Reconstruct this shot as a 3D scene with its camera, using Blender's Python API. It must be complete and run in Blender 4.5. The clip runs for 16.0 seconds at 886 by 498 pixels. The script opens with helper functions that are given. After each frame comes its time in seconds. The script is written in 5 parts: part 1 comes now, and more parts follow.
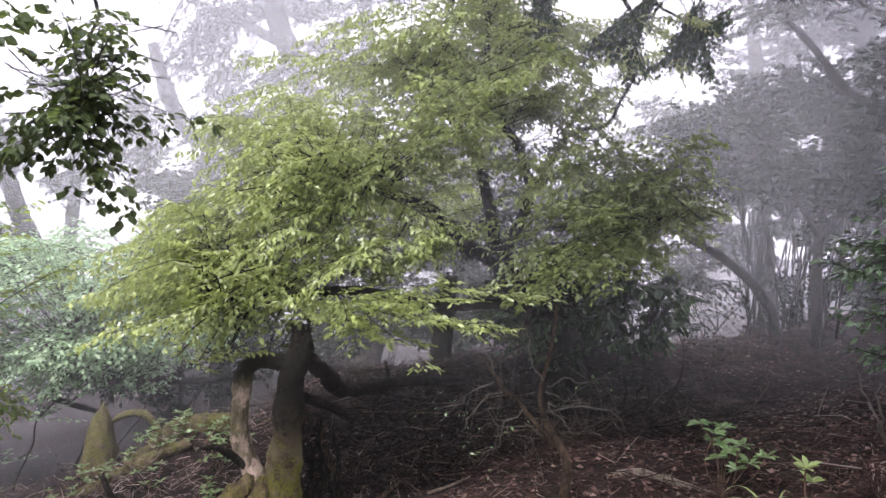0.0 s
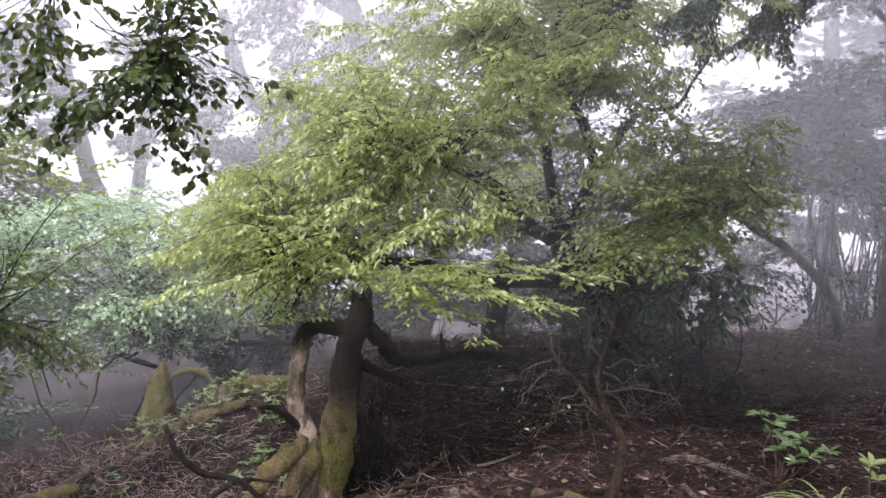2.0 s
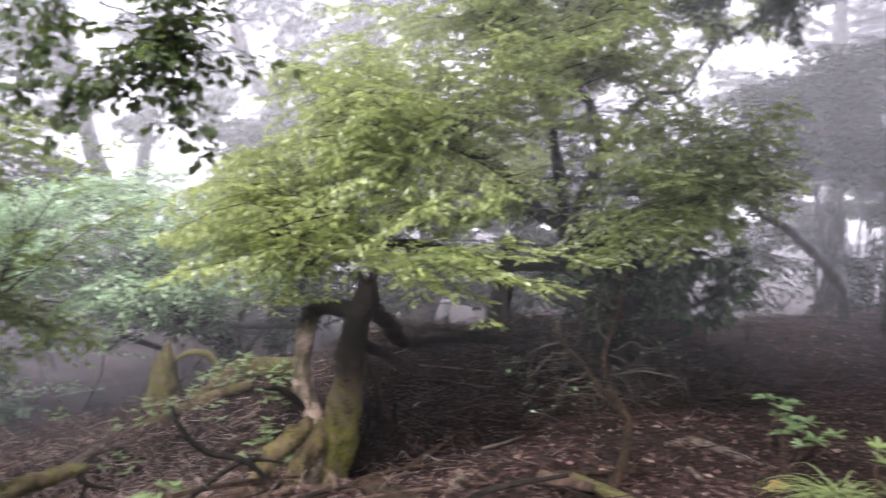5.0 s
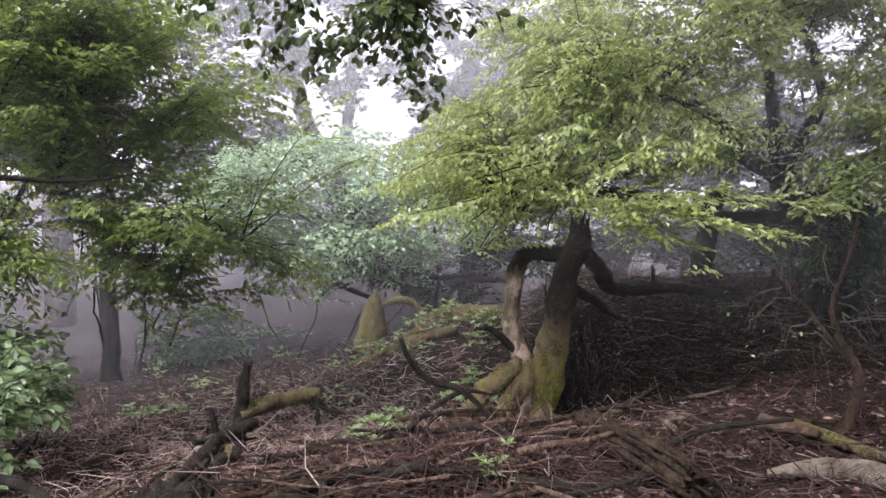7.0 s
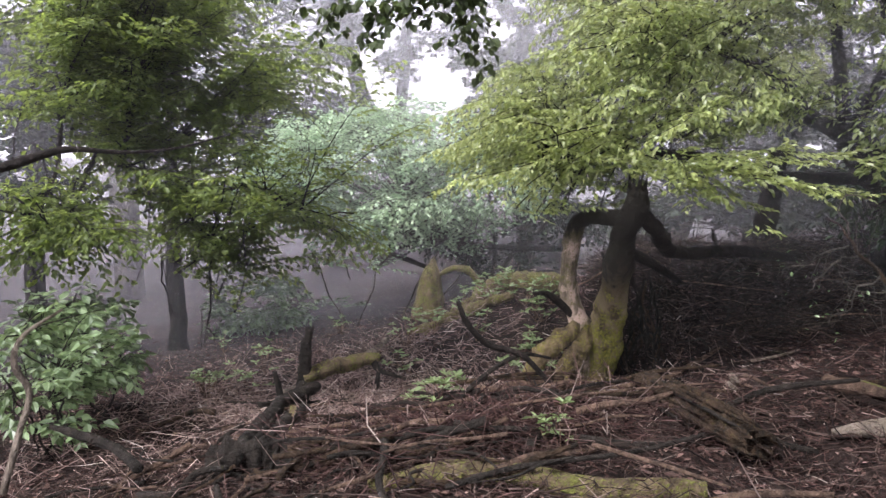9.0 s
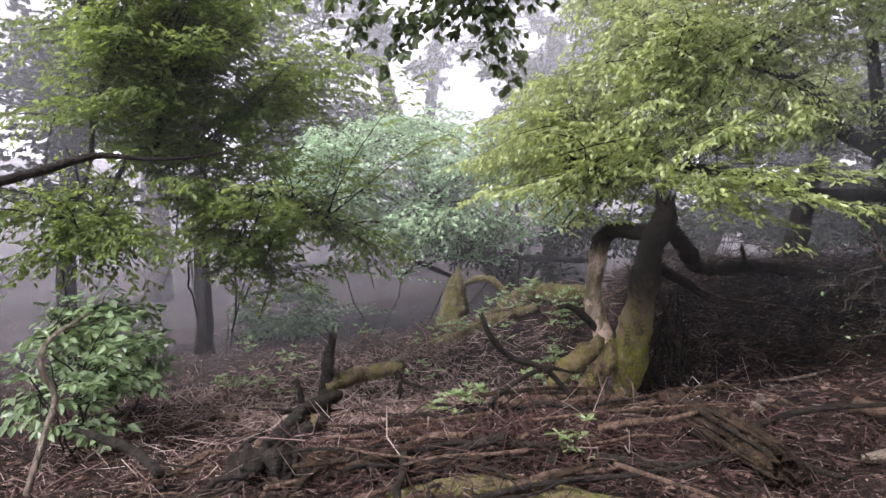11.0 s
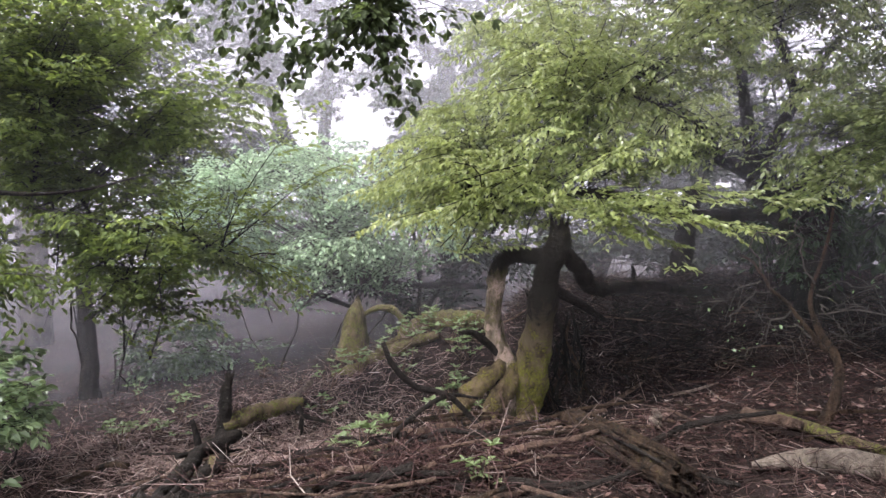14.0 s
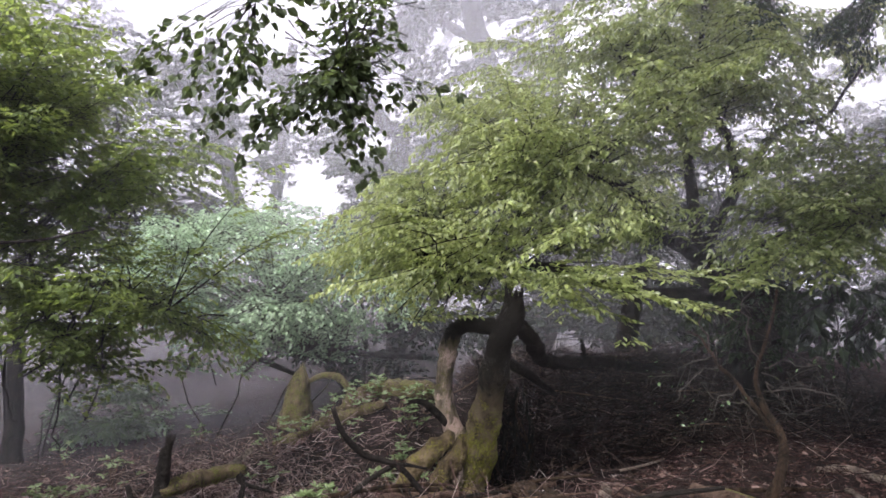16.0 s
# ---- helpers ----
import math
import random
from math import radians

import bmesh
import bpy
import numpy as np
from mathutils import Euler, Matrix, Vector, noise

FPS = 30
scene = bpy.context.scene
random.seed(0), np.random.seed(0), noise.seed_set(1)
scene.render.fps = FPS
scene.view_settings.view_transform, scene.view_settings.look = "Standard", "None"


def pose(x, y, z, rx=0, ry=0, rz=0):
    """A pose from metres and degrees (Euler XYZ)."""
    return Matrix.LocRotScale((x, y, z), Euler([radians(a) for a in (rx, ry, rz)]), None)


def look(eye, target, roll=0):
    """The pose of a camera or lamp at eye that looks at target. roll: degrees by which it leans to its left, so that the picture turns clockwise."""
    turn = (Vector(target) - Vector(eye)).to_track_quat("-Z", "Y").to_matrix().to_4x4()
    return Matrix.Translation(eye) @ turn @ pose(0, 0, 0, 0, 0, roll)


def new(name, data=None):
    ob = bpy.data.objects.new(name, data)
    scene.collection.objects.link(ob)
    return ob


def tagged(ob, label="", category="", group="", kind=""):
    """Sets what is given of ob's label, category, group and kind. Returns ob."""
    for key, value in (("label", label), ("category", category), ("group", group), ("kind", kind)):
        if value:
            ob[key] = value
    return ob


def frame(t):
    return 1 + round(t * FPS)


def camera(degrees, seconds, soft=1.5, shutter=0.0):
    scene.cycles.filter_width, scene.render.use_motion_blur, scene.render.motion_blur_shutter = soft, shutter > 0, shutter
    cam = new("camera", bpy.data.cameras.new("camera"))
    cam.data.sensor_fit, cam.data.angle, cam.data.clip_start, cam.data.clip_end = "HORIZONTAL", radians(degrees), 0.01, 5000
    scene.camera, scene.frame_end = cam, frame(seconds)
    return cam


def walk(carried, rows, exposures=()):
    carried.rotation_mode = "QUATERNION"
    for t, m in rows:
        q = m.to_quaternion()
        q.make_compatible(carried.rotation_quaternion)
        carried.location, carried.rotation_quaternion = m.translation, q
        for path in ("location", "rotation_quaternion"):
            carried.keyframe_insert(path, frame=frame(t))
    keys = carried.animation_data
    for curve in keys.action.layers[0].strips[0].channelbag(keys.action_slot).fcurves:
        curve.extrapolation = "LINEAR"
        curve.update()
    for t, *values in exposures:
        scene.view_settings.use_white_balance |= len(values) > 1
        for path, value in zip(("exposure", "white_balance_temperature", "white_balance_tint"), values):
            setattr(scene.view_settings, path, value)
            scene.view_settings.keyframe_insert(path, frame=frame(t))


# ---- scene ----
cam = camera(58.85, 16.0, soft=1.45, shutter=0.4)
# seconds, place, tilt, lean, heading: somebody stands still with the camera in the hand and looks about
ROWS = [
    (0, 0.240, 0.093, 1.652, 90.98, 1.19, -15.38),
    (0.5, 0.224, 0.097, 1.645, 90.56, 1.13, -14.39),
    (1, 0.214, 0.106, 1.641, 90.03, 0.37, -13.23),
    (1.5, 0.197, 0.111, 1.637, 89.48, -0.60, -12.23),
    (2, 0.188, 0.108, 1.632, 89.35, -1.62, -11.68),
    (2.5, 0.213, 0.109, 1.633, 89.96, -1.93, -13.51),
    (3, 0.254, 0.087, 1.632, 89.91, -1.01, -17.97),
    (3.5, 0.255, 0.085, 1.627, 88.81, 0.16, -17.94),
    (4, 0.245, 0.088, 1.626, 88.59, -0.42, -17.32),
    (4.5, 0.234, 0.096, 1.624, 88.42, -1.55, -16.74),
    (5, 0.178, 0.123, 1.615, 88.27, -1.95, -11.41),
    (5.2, 0.130, 0.116, 1.616, 87.92, -2.04, -7.24),
    (5.6, 0.070, 0.085, 1.578, 86.90, -2.00, -2.00),
    (6.2, 0.022, 0.040, 1.548, 85.90, -1.95, 0.90),
    (7.3, -0.003, 0.003, 1.514, 84.92, -1.73, 1.65),
    (7.5, -0.006, 0.008, 1.507, 84.71, -1.06, 1.32),
    (8, -0.002, -0.002, 1.500, 84.14, -0.46, 2.66),
    (8.5, -0.003, -0.024, 1.497, 83.49, -0.80, 4.01),
    (9, 0.002, -0.020, 1.487, 83.15, -0.72, 5.51),
    (10.2, 0.012, 0.008, 1.499, 83.40, -1.20, 7.20),
    (11.3, 0.013, -0.006, 1.503, 84.11, -1.63, 7.62),
    (11.5, 0.025, 0.016, 1.496, 84.79, -1.94, 5.53),
    (12, 0.002, 0.001, 1.501, 85.91, -0.90, 0.43),
    (12.5, 0.000, 0.000, 1.500, 86.00, 0.00, 0.00),
    (13, -0.001, -0.001, 1.500, 86.17, -0.03, -0.45),
    (13.5, -0.003, 0.001, 1.497, 86.09, -0.53, -0.06),
    (14, -0.001, 0.009, 1.498, 85.93, -0.49, -0.05),
    (14.5, 0.000, 0.010, 1.497, 85.68, -0.55, 0.27),
    (15, -0.003, 0.006, 1.496, 86.40, -0.66, 0.20),
    (15.5, -0.030, 0.002, 1.487, 89.06, -2.00, -2.13),
    (16, -0.058, -0.009, 1.475, 91.29, -2.83, -4.06),
]
walk(cam, [(r[0], pose(*r[1:])) for r in ROWS], exposures=[(0.0, 1.24), (2.5, 1.26), (3.5, 1.46), (5.0, 1.42), (7.5, 1.19), (13.0, 1.22), (15.0, 1.18), (16.0, 0.95)])

# ---- light: a bright overcast sky in mist ----
world = bpy.data.worlds.new("misty_sky")
scene.world = world
world.use_nodes = True
wn, wl = world.node_tree.nodes, world.node_tree.links
sky = wn.new("ShaderNodeTexSky")
sky.sky_type, sky.sun_disc = "NISHITA", False
sky.sun_elevation, sky.sun_rotation = radians(55), radians(-132)
sky.air_density, sky.dust_density = 1.0, 4.0
grey = wn.new("ShaderNodeHueSaturation")
grey.inputs["Saturation"].default_value = 0.12
veil = wn.new("ShaderNodeMixRGB")
veil.inputs[0].default_value = 0.7
veil.inputs[2].default_value = (30.0, 28.8, 33.2, 1)
wl.new(sky.outputs[0], grey.inputs["Color"])
wl.new(grey.outputs[0], veil.inputs[1])
wl.new(veil.outputs[0], wn["Background"].inputs[0])
wn["Background"].inputs[1].default_value = 0.082

sun = new("sun", bpy.data.lights.new("sun", "SUN"))
sun.data.energy, sun.data.angle, sun.data.color = 5.0, radians(22), (1.0, 0.965, 0.99)
sun.matrix_world = look((-6.2, -1.6, 12), (0, 4, 0))
scene.cycles.transparent_max_bounces = 24


# ---- materials ----
def material(name):
    m = bpy.data.materials.new(name)
    m.use_nodes = True
    n, l = m.node_tree.nodes, m.node_tree.links
    return m, n, l, n["Principled BSDF"]


def noise_node(n, l, scale, detail=5.0, rough=0.6, coord="Object", stretch=None):
    tc, tx = n.new("ShaderNodeTexCoord"), n.new("ShaderNodeTexNoise")
    tx.inputs["Scale"].default_value = scale
    tx.inputs["Detail"].default_value = detail
    tx.inputs["Roughness"].default_value = rough
    if stretch:
        mp = n.new("ShaderNodeMapping")
        mp.inputs["Scale"].default_value = stretch
        l.new(tc.outputs[coord], mp.inputs[0])
        l.new(mp.outputs[0], tx.inputs["Vector"])
    else:
        l.new(tc.outputs[coord], tx.inputs["Vector"])
    return tx


def ramp(n, l, source, stops):
    r = n.new("ShaderNodeValToRGB")
    while len(r.color_ramp.elements) < len(stops):
        r.color_ramp.elements.new(0.5)
    for e, (at, c) in zip(r.color_ramp.elements, stops):
        e.position, e.color = at, (*c, 1)
    l.new(source, r.inputs[0])
    return r


def relief(n, l, bsdf, source, strength, distance=0.01):
    b = n.new("ShaderNodeBump")
    b.inputs["Strength"].default_value = strength
    b.inputs["Distance"].default_value = distance
    l.new(source, b.inputs["Height"])
    l.new(b.outputs[0], bsdf.inputs["Normal"])


def bark(name, dark, light, moss=0.0, moss_colour=(0.13, 0.15, 0.02), scale=14, peel=None, height=None, crown_shade=None):
    """Bark with long furrows, moss in patches of its own where asked, and painted crown shade."""
    m, n, l, b = material(name)
    grain = noise_node(n, l, scale, 6, 0.65, stretch=(1, 1, 0.35))
    fine = noise_node(n, l, scale * 5, 4, 0.7)
    col = ramp(n, l, grain.outputs[0], [(0.32, dark), (0.68, light)]).outputs[0]
    if peel:
        spots = noise_node(n, l, 17, 5, 0.6, stretch=(1, 1, 0.5))
        mask = ramp(n, l, spots.outputs[0], [(0.52, (0, 0, 0)), (0.57, (1, 1, 1))])
        mx = n.new("ShaderNodeMixRGB")
        mx.inputs[2].default_value = (*peel, 1)
        l.new(mask.outputs[0], mx.inputs[0])
        l.new(col, mx.inputs[1])
        col = mx.outputs[0]
    if moss:
        patch = noise_node(n, l, 10.0, 9, 0.8)
        rag = n.new("ShaderNodeMixRGB")
        rag.inputs[0].default_value = 0.35
        l.new(patch.outputs[0], rag.inputs[1])
        l.new(fine.outputs[0], rag.inputs[2])
        source = rag.outputs[0]
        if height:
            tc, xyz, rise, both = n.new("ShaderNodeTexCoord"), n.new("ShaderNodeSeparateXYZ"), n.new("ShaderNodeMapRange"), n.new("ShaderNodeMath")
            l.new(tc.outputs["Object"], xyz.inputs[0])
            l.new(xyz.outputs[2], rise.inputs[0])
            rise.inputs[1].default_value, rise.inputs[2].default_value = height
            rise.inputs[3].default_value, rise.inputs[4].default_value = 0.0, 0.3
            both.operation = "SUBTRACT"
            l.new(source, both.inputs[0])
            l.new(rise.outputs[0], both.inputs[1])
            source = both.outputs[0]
        mask = ramp(n, l, source, [(0.62 - 0.25 * moss, (0, 0, 0)), (0.72 - 0.25 * moss, (1, 1, 1))])
        tuft = ramp(n, l, fine.outputs[0], [(0.3, tuple(0.28 * c for c in moss_colour)), (0.68, tuple(1.15 * c for c in moss_colour))])
        mx = n.new("ShaderNodeMixRGB")
        l.new(mask.outputs[0], mx.inputs[0])
        l.new(col, mx.inputs[1])
        l.new(tuft.outputs[0], mx.inputs[2])
        col = mx.outputs[0]
    # shade under the crown, painted as near-black that grows with height
    if crown_shade:
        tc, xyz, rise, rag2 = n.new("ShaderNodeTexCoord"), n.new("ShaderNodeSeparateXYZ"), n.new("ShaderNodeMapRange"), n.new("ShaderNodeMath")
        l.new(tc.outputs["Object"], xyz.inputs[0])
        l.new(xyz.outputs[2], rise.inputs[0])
        rise.inputs[1].default_value, rise.inputs[2].default_value = crown_shade
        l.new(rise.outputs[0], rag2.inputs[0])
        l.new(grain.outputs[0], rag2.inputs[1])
        shade_mask = ramp(n, l, rag2.outputs[0], [(0.6, (0, 0, 0)), (1.0, (1, 1, 1))])
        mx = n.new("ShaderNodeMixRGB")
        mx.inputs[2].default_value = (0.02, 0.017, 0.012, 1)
        l.new(shade_mask.outputs[0], mx.inputs[0])
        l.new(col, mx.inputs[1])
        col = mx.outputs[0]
    l.new(col, b.inputs["Base Color"])
    b.inputs["Roughness"].default_value = 0.85
    b.inputs["Specular IOR Level"].default_value = 0.2
    add = n.new("ShaderNodeMath")
    l.new(grain.outputs[0], add.inputs[0])
    l.new(fine.outputs[0], add.inputs[1])
    relief(n, l, b, add.outputs[0], 1.0, 0.05)
    return m


def leaf(name, dark, light, through_light, share=0.4, rough=0.38, gloss=0.5):
    """A thin leaf: gloss on top, light through it, each leaf with its own tone."""
    m, n, l, b = material(name)
    geo = n.new("ShaderNodeNewGeometry")
    tone = ramp(n, l, geo.outputs["Random Per Island"], [(0.0, dark), (0.65, light), (1.0, tuple(min(1, 1.35 * c) for c in light))])
    blotch = noise_node(n, l, 1.6, 3, 0.5)
    vary = n.new("ShaderNodeHueSaturation")
    shift = n.new("ShaderNodeMapRange")
    shift.inputs[3].default_value, shift.inputs[4].default_value = 0.6, 1.4
    l.new(blotch.outputs[0], shift.inputs[0])
    l.new(shift.outputs[0], vary.inputs["Value"])
    l.new(tone.outputs[0], vary.inputs["Color"])
    l.new(vary.outputs[0], b.inputs["Base Color"])
    b.inputs["Roughness"].default_value = rough
    b.inputs["Specular IOR Level"].default_value = gloss
    tr = n.new("ShaderNodeBsdfTranslucent")
    tr.inputs[0].default_value = (*through_light, 1)
    mx = n.new("ShaderNodeMixShader")
    mx.inputs[0].default_value = share
    l.new(b.outputs[0], mx.inputs[1])
    l.new(tr.outputs[0], mx.inputs[2])
    l.new(mx.outputs[0], n["Material Output"].inputs[0])
    return m


def mist(name, density, low=0.5):
    """A veil of mist: white droplets, thin, in drifts."""
    m, n, l, b = material(name)
    drift = noise_node(n, l, 0.22, 3, 0.5)
    thick = n.new("ShaderNodeMapRange")
    thick.inputs[1].default_value, thick.inputs[2].default_value = 0.3, 0.7
    thick.inputs[3].default_value, thick.inputs[4].default_value = 0.6 * density, 1.35 * density
    l.new(drift.outputs[0], thick.inputs[0])
    tc, xyz, rise, both = n.new("ShaderNodeTexCoord"), n.new("ShaderNodeSeparateXYZ"), n.new("ShaderNodeMapRange"), n.new("ShaderNodeMath")
    l.new(tc.outputs["Object"], xyz.inputs[0])
    l.new(xyz.outputs[2], rise.inputs[0])
    rise.inputs[1].default_value, rise.inputs[2].default_value = 0.7, 2.6
    rise.inputs[3].default_value, rise.inputs[4].default_value = low, 1.0
    both.operation = "MULTIPLY"
    l.new(thick.outputs[0], both.inputs[0])
    l.new(rise.outputs[0], both.inputs[1])
    di, tr, cl = n.new("ShaderNodeBsdfDiffuse"), n.new("ShaderNodeBsdfTranslucent"), n.new("ShaderNodeBsdfTransparent")
    for s in (di, tr):
        s.inputs[0].default_value = (0.85, 0.846, 0.89, 1)
    white, mx = n.new("ShaderNodeMixShader"), n.new("ShaderNodeMixShader")
    l.new(di.outputs[0], white.inputs[1])
    l.new(tr.outputs[0], white.inputs[2])
    l.new(both.outputs[0], mx.inputs[0])
    l.new(cl.outputs[0], mx.inputs[1])
    l.new(white.outputs[0], mx.inputs[2])
    l.new(mx.outputs[0], n["Material Output"].inputs[0])
    return m


def soil():
    m, n, l, b = material("forest_floor")
    big = noise_node(n, l, 0.9, 4, 0.6)
    mid = noise_node(n, l, 11, 6, 0.7)
    fine = noise_node(n, l, 70, 5, 0.7)
    a = ramp(n, l, mid.outputs[0], [(0.3, (0.008, 0.00575, 0.00512)), (0.55, (0.026, 0.0161, 0.0141)), (0.8, (0.064, 0.0437, 0.0384))])
    g = ramp(n, l, big.outputs[0], [(0.45, (0.5, 0.5, 0.5)), (0.7, (1, 1, 1))])
    mx = n.new("ShaderNodeMixRGB")
    mx.blend_type = "MULTIPLY"
    mx.inputs[0].default_value = 0.7
    l.new(a.outputs[0], mx.inputs[1])
    l.new(g.outputs[0], mx.inputs[2])
    l.new(mx.outputs[0], b.inputs["Base Color"])
    b.inputs["Roughness"].default_value = 0.9
    b.inputs["Specular IOR Level"].default_value = 0.15
    relief(n, l, b, fine.outputs[0], 1.0, 0.02)
    return m


def islands(name, stops, rough=0.8):
    """Small loose pieces, each with its own tone."""
    m, n, l, b = material(name)
    geo = n.new("ShaderNodeNewGeometry")
    l.new(ramp(n, l, geo.outputs["Random Per Island"], stops).outputs[0], b.inputs["Base Color"])
    b.inputs["Roughness"].default_value = rough
    b.inputs["Specular IOR Level"].default_value = 0.15
    return m


FLOOR = soil()
MOSSY = bark("mossy_bark", (0.035, 0.026, 0.017), (0.36, 0.28, 0.17), 0.8, (0.25, 0.245, 0.045), height=(0.35, 1.4), crown_shade=(0.5, 1.12))
ROOTS = bark("mossy_root_bark", (0.035, 0.026, 0.016), (0.24, 0.18, 0.10), 0.5, (0.22, 0.2, 0.045))
PALE = bark("peeling_bark", (0.06, 0.045, 0.03), (0.46, 0.37, 0.28), 0.5, (0.17, 0.165, 0.05), 24, peel=(0.56, 0.42, 0.34), crown_shade=(0.85, 1.1))
# wet bark set near black: shade under the crowns is in the colour
DARK = bark("shaded_wet_bark", (0.006, 0.005, 0.004), (0.032, 0.025, 0.02), 0.1, (0.04, 0.045, 0.012))
GREY = bark("grey_bark", (0.03, 0.026, 0.022), (0.12, 0.10, 0.085), 0.3, (0.08, 0.09, 0.025))
DEAD = bark("dead_wood", (0.03, 0.019, 0.014), (0.19, 0.125, 0.09), 0.0, scale=26)
BLEACHED = bark("weathered_wood", (0.045, 0.034, 0.026), (0.3, 0.25, 0.2), 0.12, (0.16, 0.16, 0.05), 22)
ROTTEN = bark("rotten_wood", (0.004, 0.003, 0.002), (0.075, 0.046, 0.027), 0.2, (0.11, 0.1, 0.025), 22)
MOSSLOG = bark("log_bark", (0.03, 0.022, 0.014), (0.2, 0.15, 0.09), 0.6, (0.145, 0.15, 0.036), 16)
LEAF_BRIGHT = leaf("fresh_leaf", (0.07, 0.10, 0.036), (0.25, 0.295, 0.105), (0.47, 0.54, 0.17), 0.4, 0.3, 0.6)
# glossier copy of the fresh leaf, darkened to stand for crown shade
LEAF_SHADED = leaf("shaded_crown_leaf", (0.04, 0.058, 0.022), (0.15, 0.182, 0.066), (0.26, 0.32, 0.09), 0.34, 0.27, 0.7)
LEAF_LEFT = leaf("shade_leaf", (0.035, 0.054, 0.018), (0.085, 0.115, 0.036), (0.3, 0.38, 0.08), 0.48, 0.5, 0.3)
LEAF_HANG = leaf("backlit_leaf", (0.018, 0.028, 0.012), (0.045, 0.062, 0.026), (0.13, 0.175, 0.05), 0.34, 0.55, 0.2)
# paler than real foliage: mist haze is put into this leaf colour
LEAF_HAZY = leaf("hazy_blue_green_leaf", (0.179, 0.269, 0.164), (0.359, 0.478, 0.299), (0.508, 0.688, 0.389))
LEAF_DARK = leaf("dark_evergreen_leaf", (0.012, 0.024, 0.011), (0.036, 0.06, 0.024), (0.05, 0.09, 0.02), 0.2, 0.45, 0.3)
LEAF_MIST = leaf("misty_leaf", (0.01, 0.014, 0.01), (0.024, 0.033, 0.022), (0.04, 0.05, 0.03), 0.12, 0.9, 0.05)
LEAF_GLOSSY = leaf("glossy_leaf", (0.05, 0.085, 0.035), (0.12, 0.18, 0.075), (0.18, 0.28, 0.09), 0.28, 0.28)
LEAF_FRESH = leaf("soft_green_leaf", (0.065, 0.10, 0.05), (0.13, 0.185, 0.09), (0.22, 0.3, 0.12), 0.35)
LEAF_DEEP = leaf("deep_green_leaf", (0.03, 0.055, 0.026), (0.085, 0.13, 0.06), (0.12, 0.19, 0.06), 0.22, 0.3)
GRASS = leaf("sedge_blade", (0.10, 0.145, 0.045), (0.2, 0.26, 0.10), (0.3, 0.36, 0.12), 0.35)
LITTER = islands("dead_leaves", [(0.0, (0.028, 0.017, 0.014)), (0.5, (0.075, 0.045, 0.038)), (0.85, (0.125, 0.078, 0.066)), (1.0, (0.21, 0.15, 0.128))])
TWIG = islands("dry_twigs", [(0.0, (0.009, 0.00575, 0.0064)), (0.65, (0.035, 0.023, 0.0192)), (0.94, (0.086, 0.0633, 0.055)), (1.0, (0.17, 0.144, 0.128))])
NEEDLE = islands("dry_needles", [(0.0, (0.012, 0.00575, 0.0064)), (0.6, (0.041, 0.0207, 0.0179)), (0.93, (0.078, 0.0448, 0.0397)), (1.0, (0.187, 0.153, 0.134))])
# bleached twigs, lightened further to stand for light on the slope
STRAW = islands("bleached_lit_twigs", [(0.0, (0.07, 0.045, 0.04)), (0.5, (0.19, 0.135, 0.12)), (0.9, (0.29, 0.22, 0.19)), (1.0, (0.46, 0.4, 0.36))])
# brush twigs, kept dark to carry the shade on the floor
SHADE_TWIG = islands("shade_dark_twigs", [(0.0, (0.008, 0.00575, 0.00512)), (0.7, (0.034, 0.0218, 0.0179)), (1.0, (0.1, 0.069, 0.0576))])
YELLOW = leaf("yellowed_leaf", (0.3, 0.2, 0.07), (0.42, 0.3, 0.12), (0.4, 0.28, 0.1), 0.25)
LEAF_SOFT = leaf("pale_plant_leaf", (0.065, 0.1, 0.045), (0.15, 0.205, 0.09), (0.22, 0.3, 0.11), 0.35)


# ---- building helpers ----
class Soup:
    """Vertices and faces of one mesh in the making."""

    def __init__(self):
        self.v, self.f, self.n = [], [], 0

    def add(self, verts, faces):
        self.v.append(np.asarray(verts, dtype=float).reshape(-1, 3))
        self.f.append(np.asarray(faces, dtype=int) + self.n)
        self.n += len(self.v[-1])

    def mesh(self, name, mat, smooth=True):
        me = bpy.data.meshes.new(name)
        faces = [tuple(int(i) for i in row) for block in self.f for row in block]
        me.from_pydata(np.concatenate(self.v).tolist() if self.v else [], [], faces)
        me.materials.append(mat)
        if smooth:
            me.polygons.foreach_set("use_smooth", [True] * len(me.polygons))
        me.update()
        return me


def part(name, soup, mat, parent, label="", smooth=True):
    ob = new(name, soup.mesh(name, mat, smooth))
    if parent:
        ob.parent = parent
    return tagged(ob, label)


def thing(name, at, label, category, group="", kind=""):
    """An Empty at the thing's base; parts are given in world places and shifted under it."""
    ob = new(name)
    ob.empty_display_size = 0.1
    ob.location = at
    return tagged(ob, label, category, group, kind)


def under(parent, name, soup, mat, label="", smooth=True):
    """A part whose soup is in world places."""
    base = np.array(parent.location)
    soup.v = [v - base for v in soup.v]
    return part(name, soup, mat, parent, label, smooth)


